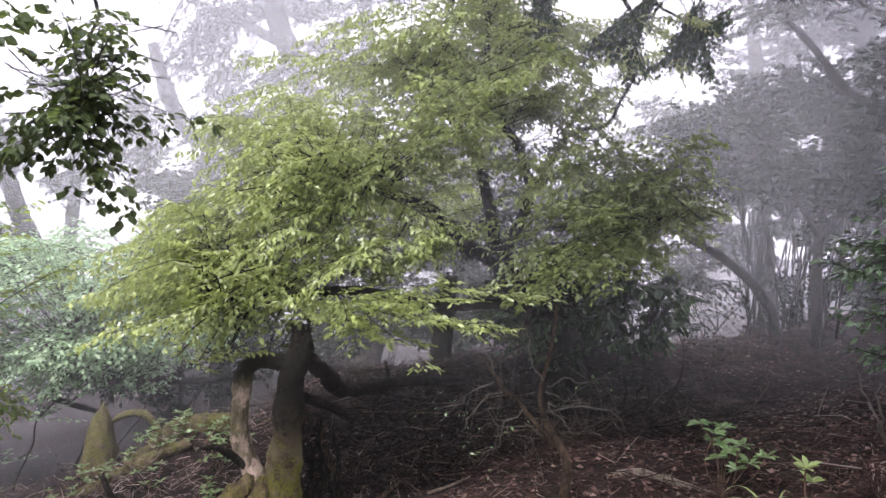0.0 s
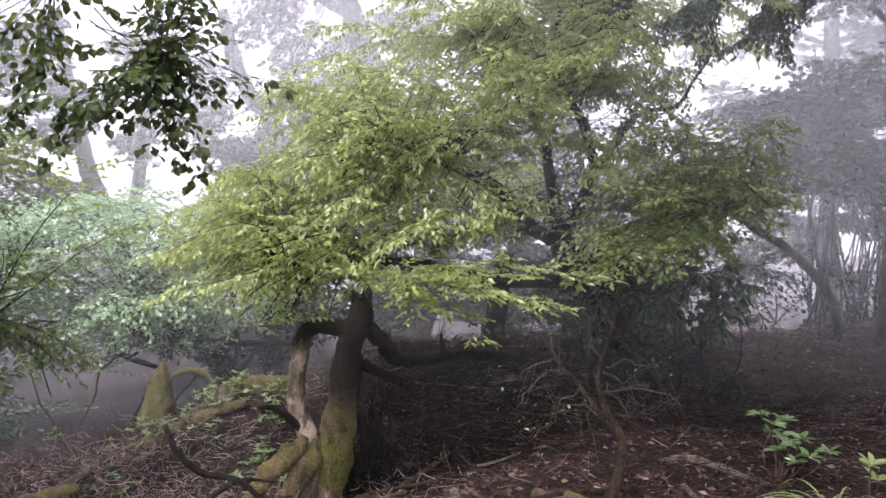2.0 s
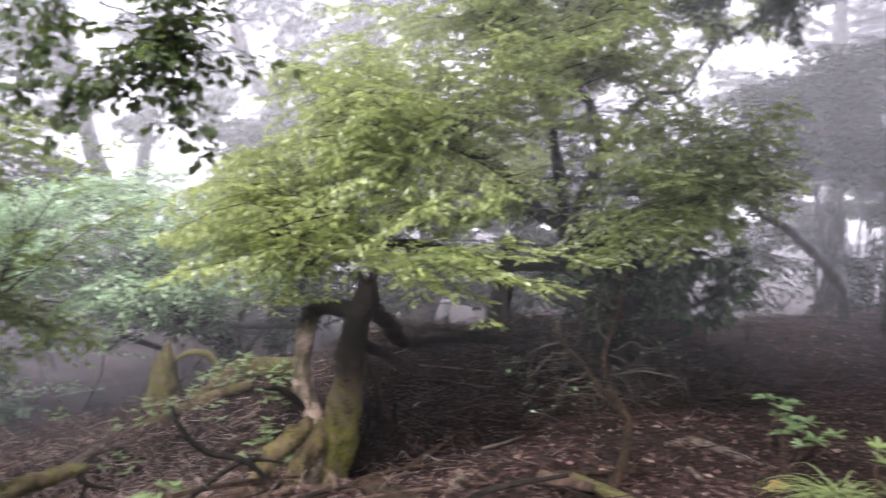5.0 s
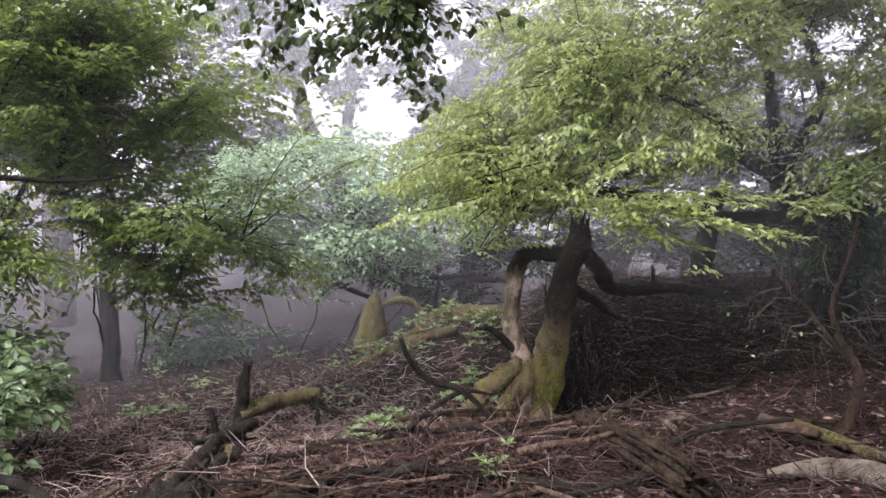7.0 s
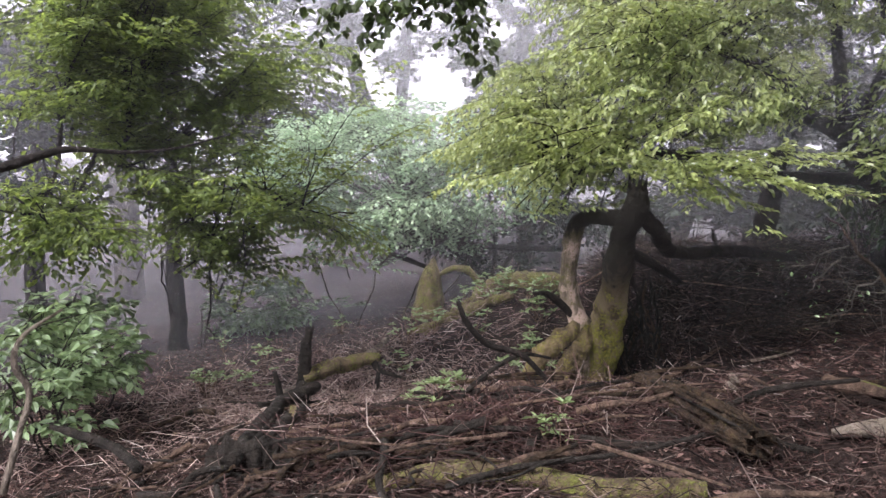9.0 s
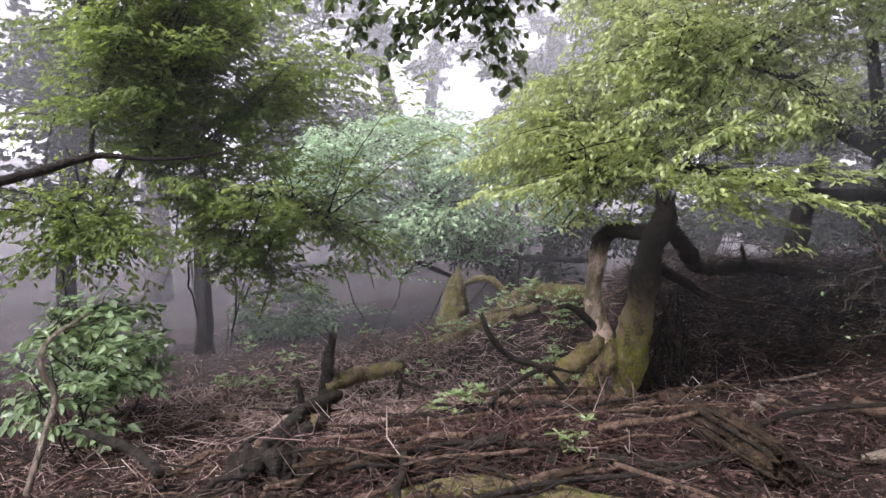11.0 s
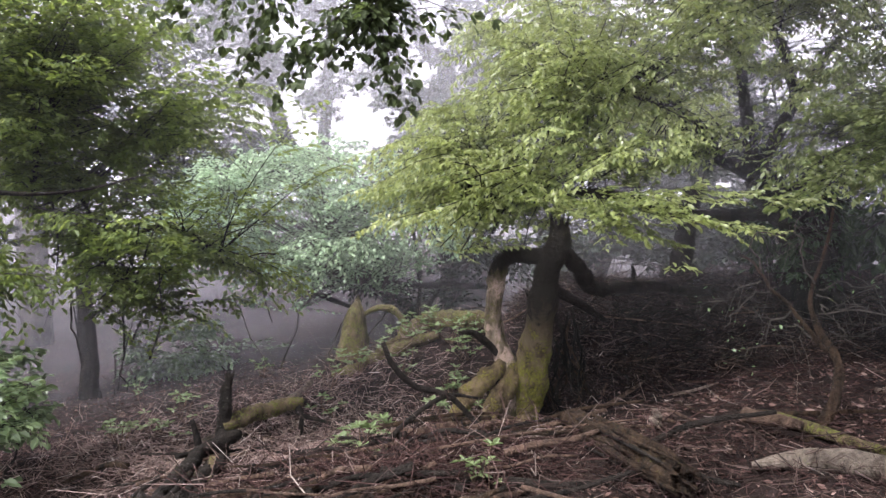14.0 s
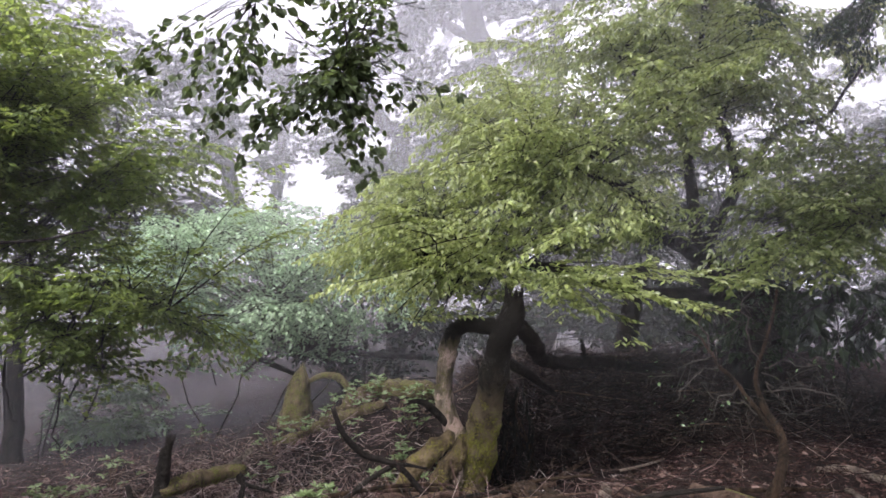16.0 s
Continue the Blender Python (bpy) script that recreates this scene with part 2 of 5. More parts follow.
def smooth_path(points, radii, steps=5):
    """A rounded line through the points, with the radius at each."""
    p, r = np.array(points, dtype=float), np.array(radii, dtype=float)
    if len(r) != len(p):
        r = np.interp(np.linspace(0, 1, len(p)), np.linspace(0, 1, len(r)), r)
    q = np.vstack([2 * p[0] - p[1], p, 2 * p[-1] - p[-2]])
    out, rad = [], []
    for i in range(len(p) - 1):
        a, b, c, d = q[i:i + 4]
        for s in np.linspace(0, 1, steps, endpoint=False):
            out.append(0.5 * (2 * b + (c - a) * s + (2 * a - 5 * b + 4 * c - d) * s * s + (3 * b - a - 3 * c + d) * s ** 3))
            rad.append(r[i] * (1 - s) + r[i + 1] * s)
    return np.array(out + [p[-1]]), np.array(rad + [r[-1]])


def tube(soup, points, radii, sides=8, steps=5, lumps=0.0, grain=3.0, jag=0.0, wander=0.0, seed=0):
    """A stem along the points: lumps swell and pinch it, jag splinters its far end, wander bends it."""
    p, r = smooth_path(points, radii, steps)
    rng = np.random.default_rng(seed + 17)
    if wander:
        ph = rng.uniform(0, 6.28, 6)
        s = np.linspace(0, 1, len(p))[:, None] * 9
        p = p + wander * np.hstack([np.sin(s * 1.3 + ph[0]) + 0.5 * np.sin(s * 2.9 + ph[1]), np.sin(s * 1.1 + ph[2]) + 0.5 * np.sin(s * 3.1 + ph[3]),
                                    np.sin(s * 1.2 + ph[4])]) * np.minimum(1, np.linspace(0, 4, len(p)))[:, None]
    t = np.gradient(p, axis=0)
    t /= np.linalg.norm(t, axis=1)[:, None] + 1e-9
    u = np.cross(t[0], (0.3, 0.2, 0.9) if abs(t[0][2]) < 0.9 else (1, 0, 0))
    u /= np.linalg.norm(u)
    rows = []
    ang = np.arange(sides) * 2 * math.pi / sides
    for i in range(len(p)):
        u = u - t[i] * (u @ t[i])
        u /= np.linalg.norm(u) + 1e-9
        w = np.cross(t[i], u)
        ring = np.cos(ang)[:, None] * u + np.sin(ang)[:, None] * w
        k = np.ones(sides)
        if lumps:
            for j in range(sides):
                q = p[i] + ring[j] * r[i]
                k[j] += lumps * (noise.noise(Vector(q * grain + seed)) + 0.55 * noise.noise(Vector(q * grain * 3 + seed)) + 0.3 * noise.noise(Vector(q * grain * 8 + seed)))
        rows.append(p[i] + ring * (r[i] * k)[:, None])
    if jag:
        rows[-1] = rows[-1] + t[-1] * rng.uniform(-jag, jag, (sides, 1))
    verts = np.vstack(rows + [p[:1], p[-1:] - t[-1:] * jag * 0.8])
    n = len(p)
    faces = []
    for i in range(n - 1):
        for j in range(sides):
            a, b = i * sides + j, i * sides + (j + 1) % sides
            faces.append((a, b, b + sides, a + sides))
    soup.add(verts, faces)
    caps = [((j + 1) % sides, j, n * sides) for j in range(sides)]
    caps += [((n - 1) * sides + j, (n - 1) * sides + (j + 1) % sides, n * sides + 1) for j in range(sides)]
    soup.f.append(np.array(caps) + soup.n - len(verts))


def thin(soup, points, radius):
    """A twig of three sides, tapered, for crowns and brush."""
    p = np.asarray(points, dtype=float)
    t = p[-1] - p[0]
    u = np.cross(t, (0.31, 0.17, 0.9))
    u /= np.linalg.norm(u) + 1e-9
    w = np.cross(t, u)
    w /= np.linalg.norm(w) + 1e-9
    ring = np.array([u, -0.5 * u + 0.87 * w, -0.5 * u - 0.87 * w])
    k = np.linspace(1, 0.45, len(p))
    verts = np.vstack([p[i] + ring * radius * k[i] for i in range(len(p))])
    faces = [(3 * i + j, 3 * i + (j + 1) % 3, 3 * i + 3 + (j + 1) % 3, 3 * i + 3 + j) for i in range(len(p) - 1) for j in range(3)]
    soup.add(verts, faces)


class Leaves:
    """Leaves gathered and made into one mesh: each a folded blade with a bent tip."""

    def __init__(self):
        self.p, self.d, self.u, self.s = [], [], [], []

    def put(self, at, way, up, size):
        for store, value, width in ((self.p, at, 3), (self.d, way, 3), (self.u, up, 3), (self.s, size, 1)):
            store.append(np.asarray(value, dtype=float).reshape(-1, width))

    def thin_out(self, openings):
        """Leaves no leaf inside the given rounded gaps of a crown."""
        if len(openings) == 0:
            return
        stores = [np.concatenate(a) for a in (self.p, self.d, self.u, self.s)]
        keep = np.ones(len(stores[0]), dtype=bool)
        for gap in openings:
            keep &= (((stores[0] - gap[:3]) / gap[3:]) ** 2).sum(1) > 1
        self.p, self.d, self.u, self.s = ([a[keep]] for a in stores)

    def soup(self, width=0.6, fold=0.10, bend=0.16, plain=False):
        p, d, u, s = (np.concatenate(a) for a in (self.p, self.d, self.u, self.s))
        s = s[:, 0]
        d = d / (np.linalg.norm(d, axis=1)[:, None] + 1e-9)
        x = np.cross(d, u)
        x /= np.linalg.norm(x, axis=1)[:, None] + 1e-9
        z = np.cross(x, d)
        if plain:
            shape = np.array([(0, 0, 0), (-width / 2, 0.45, fold), (width / 2, 0.45, fold), (0, 1.0, -bend)])
            tri = np.array([(0, 2, 3), (0, 3, 1)])
        else:
            shape = np.array([(0, 0, 0), (0, 0.48, -fold), (-width / 2, 0.42, fold * 0.3), (width / 2, 0.42, fold * 0.3), (-width * 0.33, 0.76, -bend * 0.2), (width * 0.33, 0.76, -bend * 0.2), (0, 1.0, -bend - fold * 0.4)])
            tri = np.array([(0, 3, 1), (0, 1, 2), (1, 3, 5), (1, 4, 2), (1, 5, 6), (1, 6, 4)])
        v = p[:, None] + s[:, None, None] * (shape[None, :, 0:1] * x[:, None] + shape[None, :, 1:2] * d[:, None] + shape[None, :, 2:3] * z[:, None])
        out = Soup()
        out.add(v.reshape(-1, 3), (tri[None] + len(shape) * np.arange(len(p))[:, None, None]).reshape(-1, 3))
        return out


UP = np.array((0, 0, 1.0))


def unit(v):
    return v / (np.linalg.norm(v) + 1e-9)


def bough(wood, green, start, tip, rng, leafy=0.9, width=0.34, size=0.06, gap=0.055, step=0.034, arch=0.12, thick=0.01, droop=0.25, lead=None, tumble=0.42):
    """A flat spray: an axis, side twigs in its plane, leaves in two ranks along each twig."""
    a, b = np.array(start, dtype=float), np.array(tip, dtype=float)
    length = np.linalg.norm(b - a)
    mid = (a + b) / 2 + UP * arch * length + rng.normal(0, 0.05, 3) * length
    if lead is not None:
        mid = b + np.array(lead) * rng.uniform(0.7, 1.3) + rng.normal(0, 0.08, 3)
    s = np.linspace(0, 1, max(5, int(length / 0.12)))[:, None]
    axis = (1 - s) ** 2 * a + 2 * s * (1 - s) * mid + s * s * b
    axis += 0.012 * np.cumsum(rng.normal(0, 1, axis.shape), axis=0) * (s > 0) * (1 - s)
    tube(wood, axis, [thick, thick * 0.25], 5, 1)
    run = np.linspace(max(0.0, 1 - leafy / length), 1, max(3, int(min(leafy, length) / gap)))
    pos = np.array([np.interp(run, s[:, 0], axis[:, k]) for k in range(3)]).T
    way = np.gradient(pos, axis=0)
    tilt = rng.normal(0, 0.25)
    for i in range(len(pos)):
        f = unit(way[i])
        side = unit(np.cross(f, UP))
        lift = np.cross(side, f)
        side = unit(side + tilt * lift)
        k = (i + 1) / len(pos)
        for sign in (1, -1):
            reach = width * (0.35 + 0.65 * math.sin(math.pi * min(1, 0.25 + 0.75 * k))) * rng.uniform(0.5, 1.15)
            go = unit(f * rng.uniform(0.5, 1.1) + sign * side * rng.uniform(0.6, 1.1) + lift * rng.normal(0.02, 0.22))
            end = pos[i] + go * reach - UP * droop * reach * rng.uniform(0.2, 1.3)
            bend = (pos[i] + end) / 2 + UP * 0.06 * reach
            thin(wood, [pos[i], bend, end], thick * 0.22)
            m = max(2, int(reach / step)) + 1
            q = ((np.arange(m) + rng.uniform(0.3, 1, m)) / m)[:, None]
            at = (1 - q) ** 2 * pos[i] + 2 * q * (1 - q) * bend + q * q * end
            out = unit(np.cross(go, UP)) * np.where(np.arange(m) % 2, 1, -1)[:, None]
            d = go * rng.uniform(0.5, 1.0, (m, 1)) + out * rng.uniform(0.3, 1.0, (m, 1)) - UP * rng.uniform(0.0, 2.4, (m, 1)) * droop + rng.normal(0, 0.12, (m, 3))
            green.put(at, d, UP + rng.normal(0, tumble, (m, 3)), size * rng.uniform(0.65, 1.2, m))


def spread(tips, extra, seed, jitter=(0.24, 0.24, 0.13)):
    """The tips, and further ones scattered round them."""
    rng = np.random.default_rng(seed)
    out = [np.array(t) for t in tips]
    for t in tips:
        for _ in range(extra):
            step = rng.normal(0, 1, 3) * np.array(jitter)
            out.append(np.array(t) + step * (1, 1, 0) + UP * abs(step[2]))
    return out


def ground(x, y):
    """The height of the forest floor: a bank on one side, a hollow on the other."""
    def step(a, b, v):
        s = min(1, max(0, (v - a) / (b - a)))
        return s * s * (3 - 2 * s)
    far = max(0, y - 9.5)
    h = 0.27 + 0.11 * max(-6, min(9, x)) - 0.115 * max(-1.5, min(6.5, y - 3)) + 0.055 * min(far, 30)
    crest = 5.85 + 0.3 * max(-0.5, min(3.2, x - 1))
    h += (0.64 - 0.05 * max(0, min(4, x - 2))) * math.exp(-((y - crest) / 1.0) ** 2) * step(0.25, 1.05, x)
    h -= 1.1 * step(0.7, 3.4, y - crest) * step(0.7, 1.8, x)
    h += 0.56 * math.exp(-((x - 0.15) / 0.7) ** 2 - ((y - 6.2) / 0.8) ** 2)
    h += 0.30 * math.exp(-((x + 0.7) / 0.9) ** 2 - ((y - 7.6) / 1.1) ** 2)
    h += 0.11 * math.exp(-((x - 0.1) / 1.0) ** 2 - ((y - 2.9) / 0.8) ** 2)
    h += 0.15 * step(0.6, 1.6, x) * step(5.5, 3.5, y) * step(0.5, 2.0, y)
    h -= 0.5 * step(2.5, 0.3, y) * step(1.5, -1, x) * 0.4
    h += 0.12 * noise.noise(Vector((x * 0.7, y * 0.7, 3.1))) + 0.05 * noise.noise(Vector((x * 2.3, y * 2.3, 7.7))) + 0.02 * noise.noise(Vector((x * 8, y * 8, 1.7)))
    return h


def lay(points, lift=0.03):
    """The points, each set down on the floor and lifted a little."""
    return [(x, y, ground(x, y) + lift) for x, y, *_ in points]


# ---- the ground ----
def build_ground():
    k = np.linspace(-1, 1, 300)
    xs = 2.0 + 6.0 * k + 70 * np.sign(k) * np.abs(k) ** 7
    ys = 5.0 + 6.0 * k + 80 * np.sign(k) * np.abs(k) ** 7
    s = Soup()
    verts = [(x, y, ground(x, y)) for y in ys for x in xs]
    w = len(xs)
    s.add(verts, [(j * w + i, j * w + i + 1, (j + 1) * w + i + 1, (j + 1) * w + i) for j in range(len(ys) - 1) for i in range(w - 1)])
    ob = part("ground", s, FLOOR, None)
    tagged(ob, "red-brown forest floor of needles and rotted leaves", "ground", kind="structure")


build_ground()


# ---- veils of mist between the trees ----
def build_mist(radius, density, low, high):
    s = Soup()
    cols, rows = 48, 16
    verts = []
    for j in range(rows + 1):
        for i in range(cols + 1):
            a = radians(-105 + 210 * i / cols)
            r = radius * (1 + 0.05 * math.sin(3 * a + radius))
            verts.append((r * math.sin(a), r * math.cos(a), low + (high - low) * j / rows))
    s.add(verts, [(j * (cols + 1) + i, j * (cols + 1) + i + 1, (j + 1) * (cols + 1) + i + 1, (j + 1) * (cols + 1) + i) for j in range(rows) for i in range(cols)])
    ob = part("mist_bank", s, mist("mist", density, 0.1 if radius < 5.3 else 0.15 if radius < 6.0 else 0.22 if radius < 7.5 else 0.26 if radius < 11 else 0.38), None)
    tagged(ob, "thin pale grey veil of drifting mist between the trees", "mist", kind="structure")


for veil_radius, veil_density in ((3.9, 0.012), (4.6, 0.03), (5.1, 0.042), (5.6, 0.045), (6.3, 0.042), (7.1, 0.05), (8.2, 0.115), (9.3, 0.11), (10.8, 0.12), (12.5, 0.16), (14.5, 0.2), (17, 0.24), (20, 0.28), (24, 0.32), (29, 0.4)):
    build_mist(veil_radius, veil_density, -4.0, 34.0)


# ---- the bright-leaved tree on the bank ----
def leafy_tree(name, label, base, trunk, trunk_r, limbs, tips, wood_mat, leaf_mat, seed, category="tree", group="", hang=0, flat=(), lead_out=None, oval=0.6, openings=(), **spray):
    """A tree: trunk, limbs, and a crown of flat sprays that grow from the nearest limb point towards each tip."""
    rng = np.random.default_rng(seed)
    root = thing(name, base, label, category, group)
    s = Soup()
    tube(s, trunk, trunk_r, 12, 6, 0.16, 5, seed=seed, wander=0.01)
    under(root, "trunk", s, wood_mat)
    nodes = [np.array(q) for q in smooth_path(trunk, trunk_r, 6)[0][4:]]
    for pts, r in limbs:
        s = Soup()
        tube(s, pts, r, 8, 6, 0.12, 7, seed=seed, wander=0.012)
        under(root, "limb", s, wood_mat)
        nodes += [np.array(q) for q in smooth_path(pts, r, 6)[0][3:]]
    nodes = np.array(nodes)
    middle = trunk[-1][0]
    wood, green = Soup(), Leaves()
    for k, tip in enumerate(list(tips) + list(flat)):
        tip = np.array(tip)
        gap = np.linalg.norm(nodes - tip, axis=1)
        order = np.argsort(gap)
        start = nodes[order[min(len(order) - 1, rng.integers(0, 3))]]
        far = np.linalg.norm(tip - start)
        if far < 0.35:
            start = start + unit(start - tip) * 0.3
        way = None
        if lead_out is not None:
            side = lead_out if tip[0] > middle else 1.0
            way = (0.5 * side, 0.12, 0.3)
        bough(wood, green, start, tip, rng, **({**spray, "lead": way} if k < len(tips) else {**spray, "droop": 0.08, "width": 0.22, "arch": 0.06}))
    for _ in range(hang):
        a = nodes[rng.integers(len(nodes))] + rng.normal(0, 0.2, 3) * (1, 1, 0.3)
        b = a + np.array((rng.normal(0, 0.12), rng.normal(0, 0.1), -rng.uniform(0.3, 0.9)))
        tube(wood, [a, (a + b) / 2 + rng.normal(0, 0.05, 3), b], [0.007, 0.003], 5, 5, wander=0.01, seed=int(rng.integers(999)))
    under(root, "branchwork", wood, wood_mat)
    green.thin_out(openings)
    under(root, "crown", green.soup(oval), leaf_mat, "", False)
    return root


FORK = (2.07, 5.26, 1.63)
left_tips = [(-0.39, 4.64, 1.46), (-0.22, 4.57, 1.35), (-0.05, 4.50, 1.30), (0.18, 4.42, 1.35), (-0.31, 4.73, 1.60),
    (-0.09, 4.75, 1.67), (-0.17, 4.92, 1.82), (0.13, 4.84, 2.00), (0.09, 5.10, 2.38), (0.31, 4.67, 2.18),
    (0.53, 5.00, 2.58), (0.41, 4.33, 1.87), (0.59, 4.14, 1.65), (0.59, 4.65, 2.29), (0.21, 4.42, 1.68),
    (0.13, 4.50, 1.53), (0.40, 4.24, 1.53), (-0.03, 4.58, 1.58), (0.25, 4.59, 1.79), (0.75, 4.20, 1.87)]
top_tips = [(0.93, 5.09, 2.85), (0.93, 4.64, 2.47), (1.17, 4.87, 2.69), (1.29, 5.12, 3.05), (1.53, 5.16, 3.30),
    (1.29, 4.48, 2.33), (1.76, 4.90, 2.89), (2.10, 5.06, 3.10), (1.78, 5.19, 3.52), (1.84, 4.68, 2.53),
    (2.55, 4.86, 2.88), (2.27, 4.99, 2.68), (2.97, 4.85, 3.03), (1.47, 4.62, 2.63), (0.77, 4.82, 2.20),
    (1.03, 4.53, 2.26), (2.07, 4.88, 2.79), (2.69, 4.89, 2.68)]
right_tips = [(2.03, 4.41, 2.12), (2.42, 4.44, 2.24), (2.76, 4.36, 2.21), (3.11, 4.22, 1.91), (3.08, 4.36, 2.15),
    (2.50, 4.18, 1.88), (2.75, 4.14, 1.75), (2.19, 4.14, 1.58), (2.50, 4.18, 1.58), (1.93, 4.16, 1.52),
    (1.90, 4.27, 1.82), (2.23, 4.22, 1.98), (2.64, 4.22, 2.01), (2.08, 4.19, 1.81), (1.74, 4.23, 1.66),
    (0.97, 4.16, 1.57), (2.32, 4.18, 1.75)]
low_tips = [(0.58, 3.66, 1.41), (0.81, 3.71, 1.28), (0.92, 3.60, 1.31), (1.10, 3.48, 1.39), (1.34, 3.48, 1.35),
    (1.46, 3.44, 1.34), (0.76, 3.63, 1.40), (1.02, 3.58, 1.47), (1.30, 3.58, 1.47), (1.14, 3.71, 1.17),
    (1.69, 3.53, 1.46)]
right_low = [(2.01, 3.90, 1.86), (2.68, 3.93, 1.92), (2.34, 4.03, 2.05), (1.89, 3.85, 1.62), (1.66, 3.86, 1.44),
    (2.11, 3.85, 1.50)]
fill_tips = [(0.70, 4.63, 2.42), (0.38, 4.66, 2.34), (0.22, 4.49, 2.12), (-0.01, 4.48, 1.90), (1.24, 4.53, 2.50),
    (1.61, 4.61, 2.50), (1.81, 4.44, 2.25), (2.10, 4.61, 2.42), (2.34, 4.60, 2.47), (2.06, 6.87, 2.07),
    (1.59, 4.43, 2.20), (0.75, 4.18, 1.66), (1.90, 4.41, 2.00), (1.32, 6.66, 2.04), (-0.20, 4.38, 1.58),
    (0.02, 4.22, 1.38), (0.57, 4.37, 2.00), (1.27, 4.80, 2.24), (1.52, 4.91, 2.96), (1.14, 4.82, 2.86),
    (2.46, 4.84, 3.01), (2.03, 5.02, 3.37), (1.54, 6.87, 2.23), (1.10, 5.37, 1.78), (0.57, 4.46, 1.85),
    (1.51, 5.60, 1.71), (0.37, 4.57, 1.67), (0.27, 4.30, 1.57), (0.49, 4.21, 1.77)]
CROWN_OPENINGS = [(0.85, 4.45, 1.52, 0.22, 0.5, 0.08), (2.04, 4.58, 2.44, 0.23, 0.5, 0.17), (1.55, 4.71, 1.74, 0.16, 0.5, 0.12), (1.16, 4.57, 2.17, 0.13, 0.5, 0.04),
    (2.12, 4.18, 1.80, 0.08, 0.5, 0.08), (1.80, 4.62, 1.92, 0.07, 0.5, 0.11), (0.91, 4.01, 1.21, 0.26, 0.5, 0.07), (2.37, 4.16, 1.32, 0.30, 0.5, 0.20)]
leafy_tree("leaning_tree", "leaning tree with layered sprays of fresh yellow-green leaves on a bank", (2.52, 5.30, 0.86),
    [(2.52, 5.30, 0.82), (2.44, 5.33, 1.20), (2.27, 5.29, 1.47), FORK], [0.19, 0.16, 0.13, 0.09],
    [([FORK, (1.77, 5.11, 1.78), (1.59, 4.93, 1.90), (1.24, 4.70, 2.06), (0.92, 4.45, 2.11), (0.51, 4.38, 1.97)], [0.06, 0.015]),
     ([FORK, (2.23, 5.06, 2.08), (2.13, 4.95, 2.29), (2.01, 4.95, 2.56), (1.92, 4.93, 2.85), (1.90, 4.97, 3.35)], [0.045, 0.014]),
     ([FORK, (1.97, 5.11, 1.96), (1.78, 4.91, 2.35), (1.50, 4.81, 2.72), (1.29, 4.88, 2.89)], [0.05, 0.014]),
     ([(2.35, 5.26, 1.37), (1.53, 4.95, 1.39), (0.94, 4.53, 1.49), (0.66, 4.33, 1.51), (0.13, 4.31, 1.46)], [0.045, 0.01])],
    spread(left_tips, 4, 1, (0.13, 0.22, 0.1)) + spread(fill_tips, 4, 13) + spread(top_tips, 7, 12, (0.3, 0.3, 0.1)), DARK, LEAF_BRIGHT, 5, flat=spread(low_tips, 0, 2, (0.15, 0.15, 0.03)), leafy=0.75, width=0.25, gap=0.052, step=0.02, size=0.041, thick=0.0035, arch=0.24, droop=0.42, lead_out=-0.5, oval=0.5,
    openings=CROWN_OPENINGS)

# ---- the right side of its crown: leaf colour darkened for shade, own trunk ----
leafy_tree("shaded_crown", "right side of the leaning crown, glossy leaves coloured darker for shade", (2.62, 5.42, 0.8),
    [(2.62, 5.42, 0.7), (2.58, 5.36, 1.1), (2.52, 5.30, 1.45), (2.45, 5.2, 1.75)], [0.17, 0.14, 0.12, 0.07],
    [([(2.27, 5.29, 1.47), (2.43, 4.87, 1.74), (2.59, 4.32, 1.86), (2.83, 4.02, 1.89)], [0.05, 0.012]),
     ([(2.28, 5.18, 2.09), (2.55, 5.13, 2.50), (2.73, 4.88, 2.58), (2.82, 4.65, 2.85)], [0.025, 0.008])],
    spread(right_tips, 3, 6, (0.2, 0.2, 0.1)), DARK, LEAF_SHADED, 7, flat=spread(right_low, 2, 8, (0.15, 0.15, 0.04)), leafy=0.6, width=0.22, gap=0.055, step=0.021, size=0.042, thick=0.0035, arch=0.2, droop=0.36, lead_out=-0.5, oval=0.52,
    openings=CROWN_OPENINGS)

# ---- the tree over the hollow ----
tips_a = [(-1.13, 5.09, 1.92), (-1.35, 5.25, 2.14), (-1.66, 5.26, 2.19), (-1.30, 5.05, 1.65), (-1.51, 4.99, 1.44),
    (-1.12, 4.89, 1.31), (-1.04, 4.70, 0.96), (-1.20, 4.66, 0.85), (-1.62, 4.53, 0.77), (-1.92, 4.42, 0.83),
    (-2.23, 4.15, 0.80), (-2.46, 3.90, 0.86), (-2.53, 3.73, 1.01), (-1.87, 4.97, 1.80), (-2.18, 4.84, 2.00),
    (-2.14, 5.19, 2.36), (-2.21, 4.50, 1.60), (-2.39, 4.18, 1.28), (-2.65, 4.26, 1.75), (-2.69, 4.47, 2.15)]
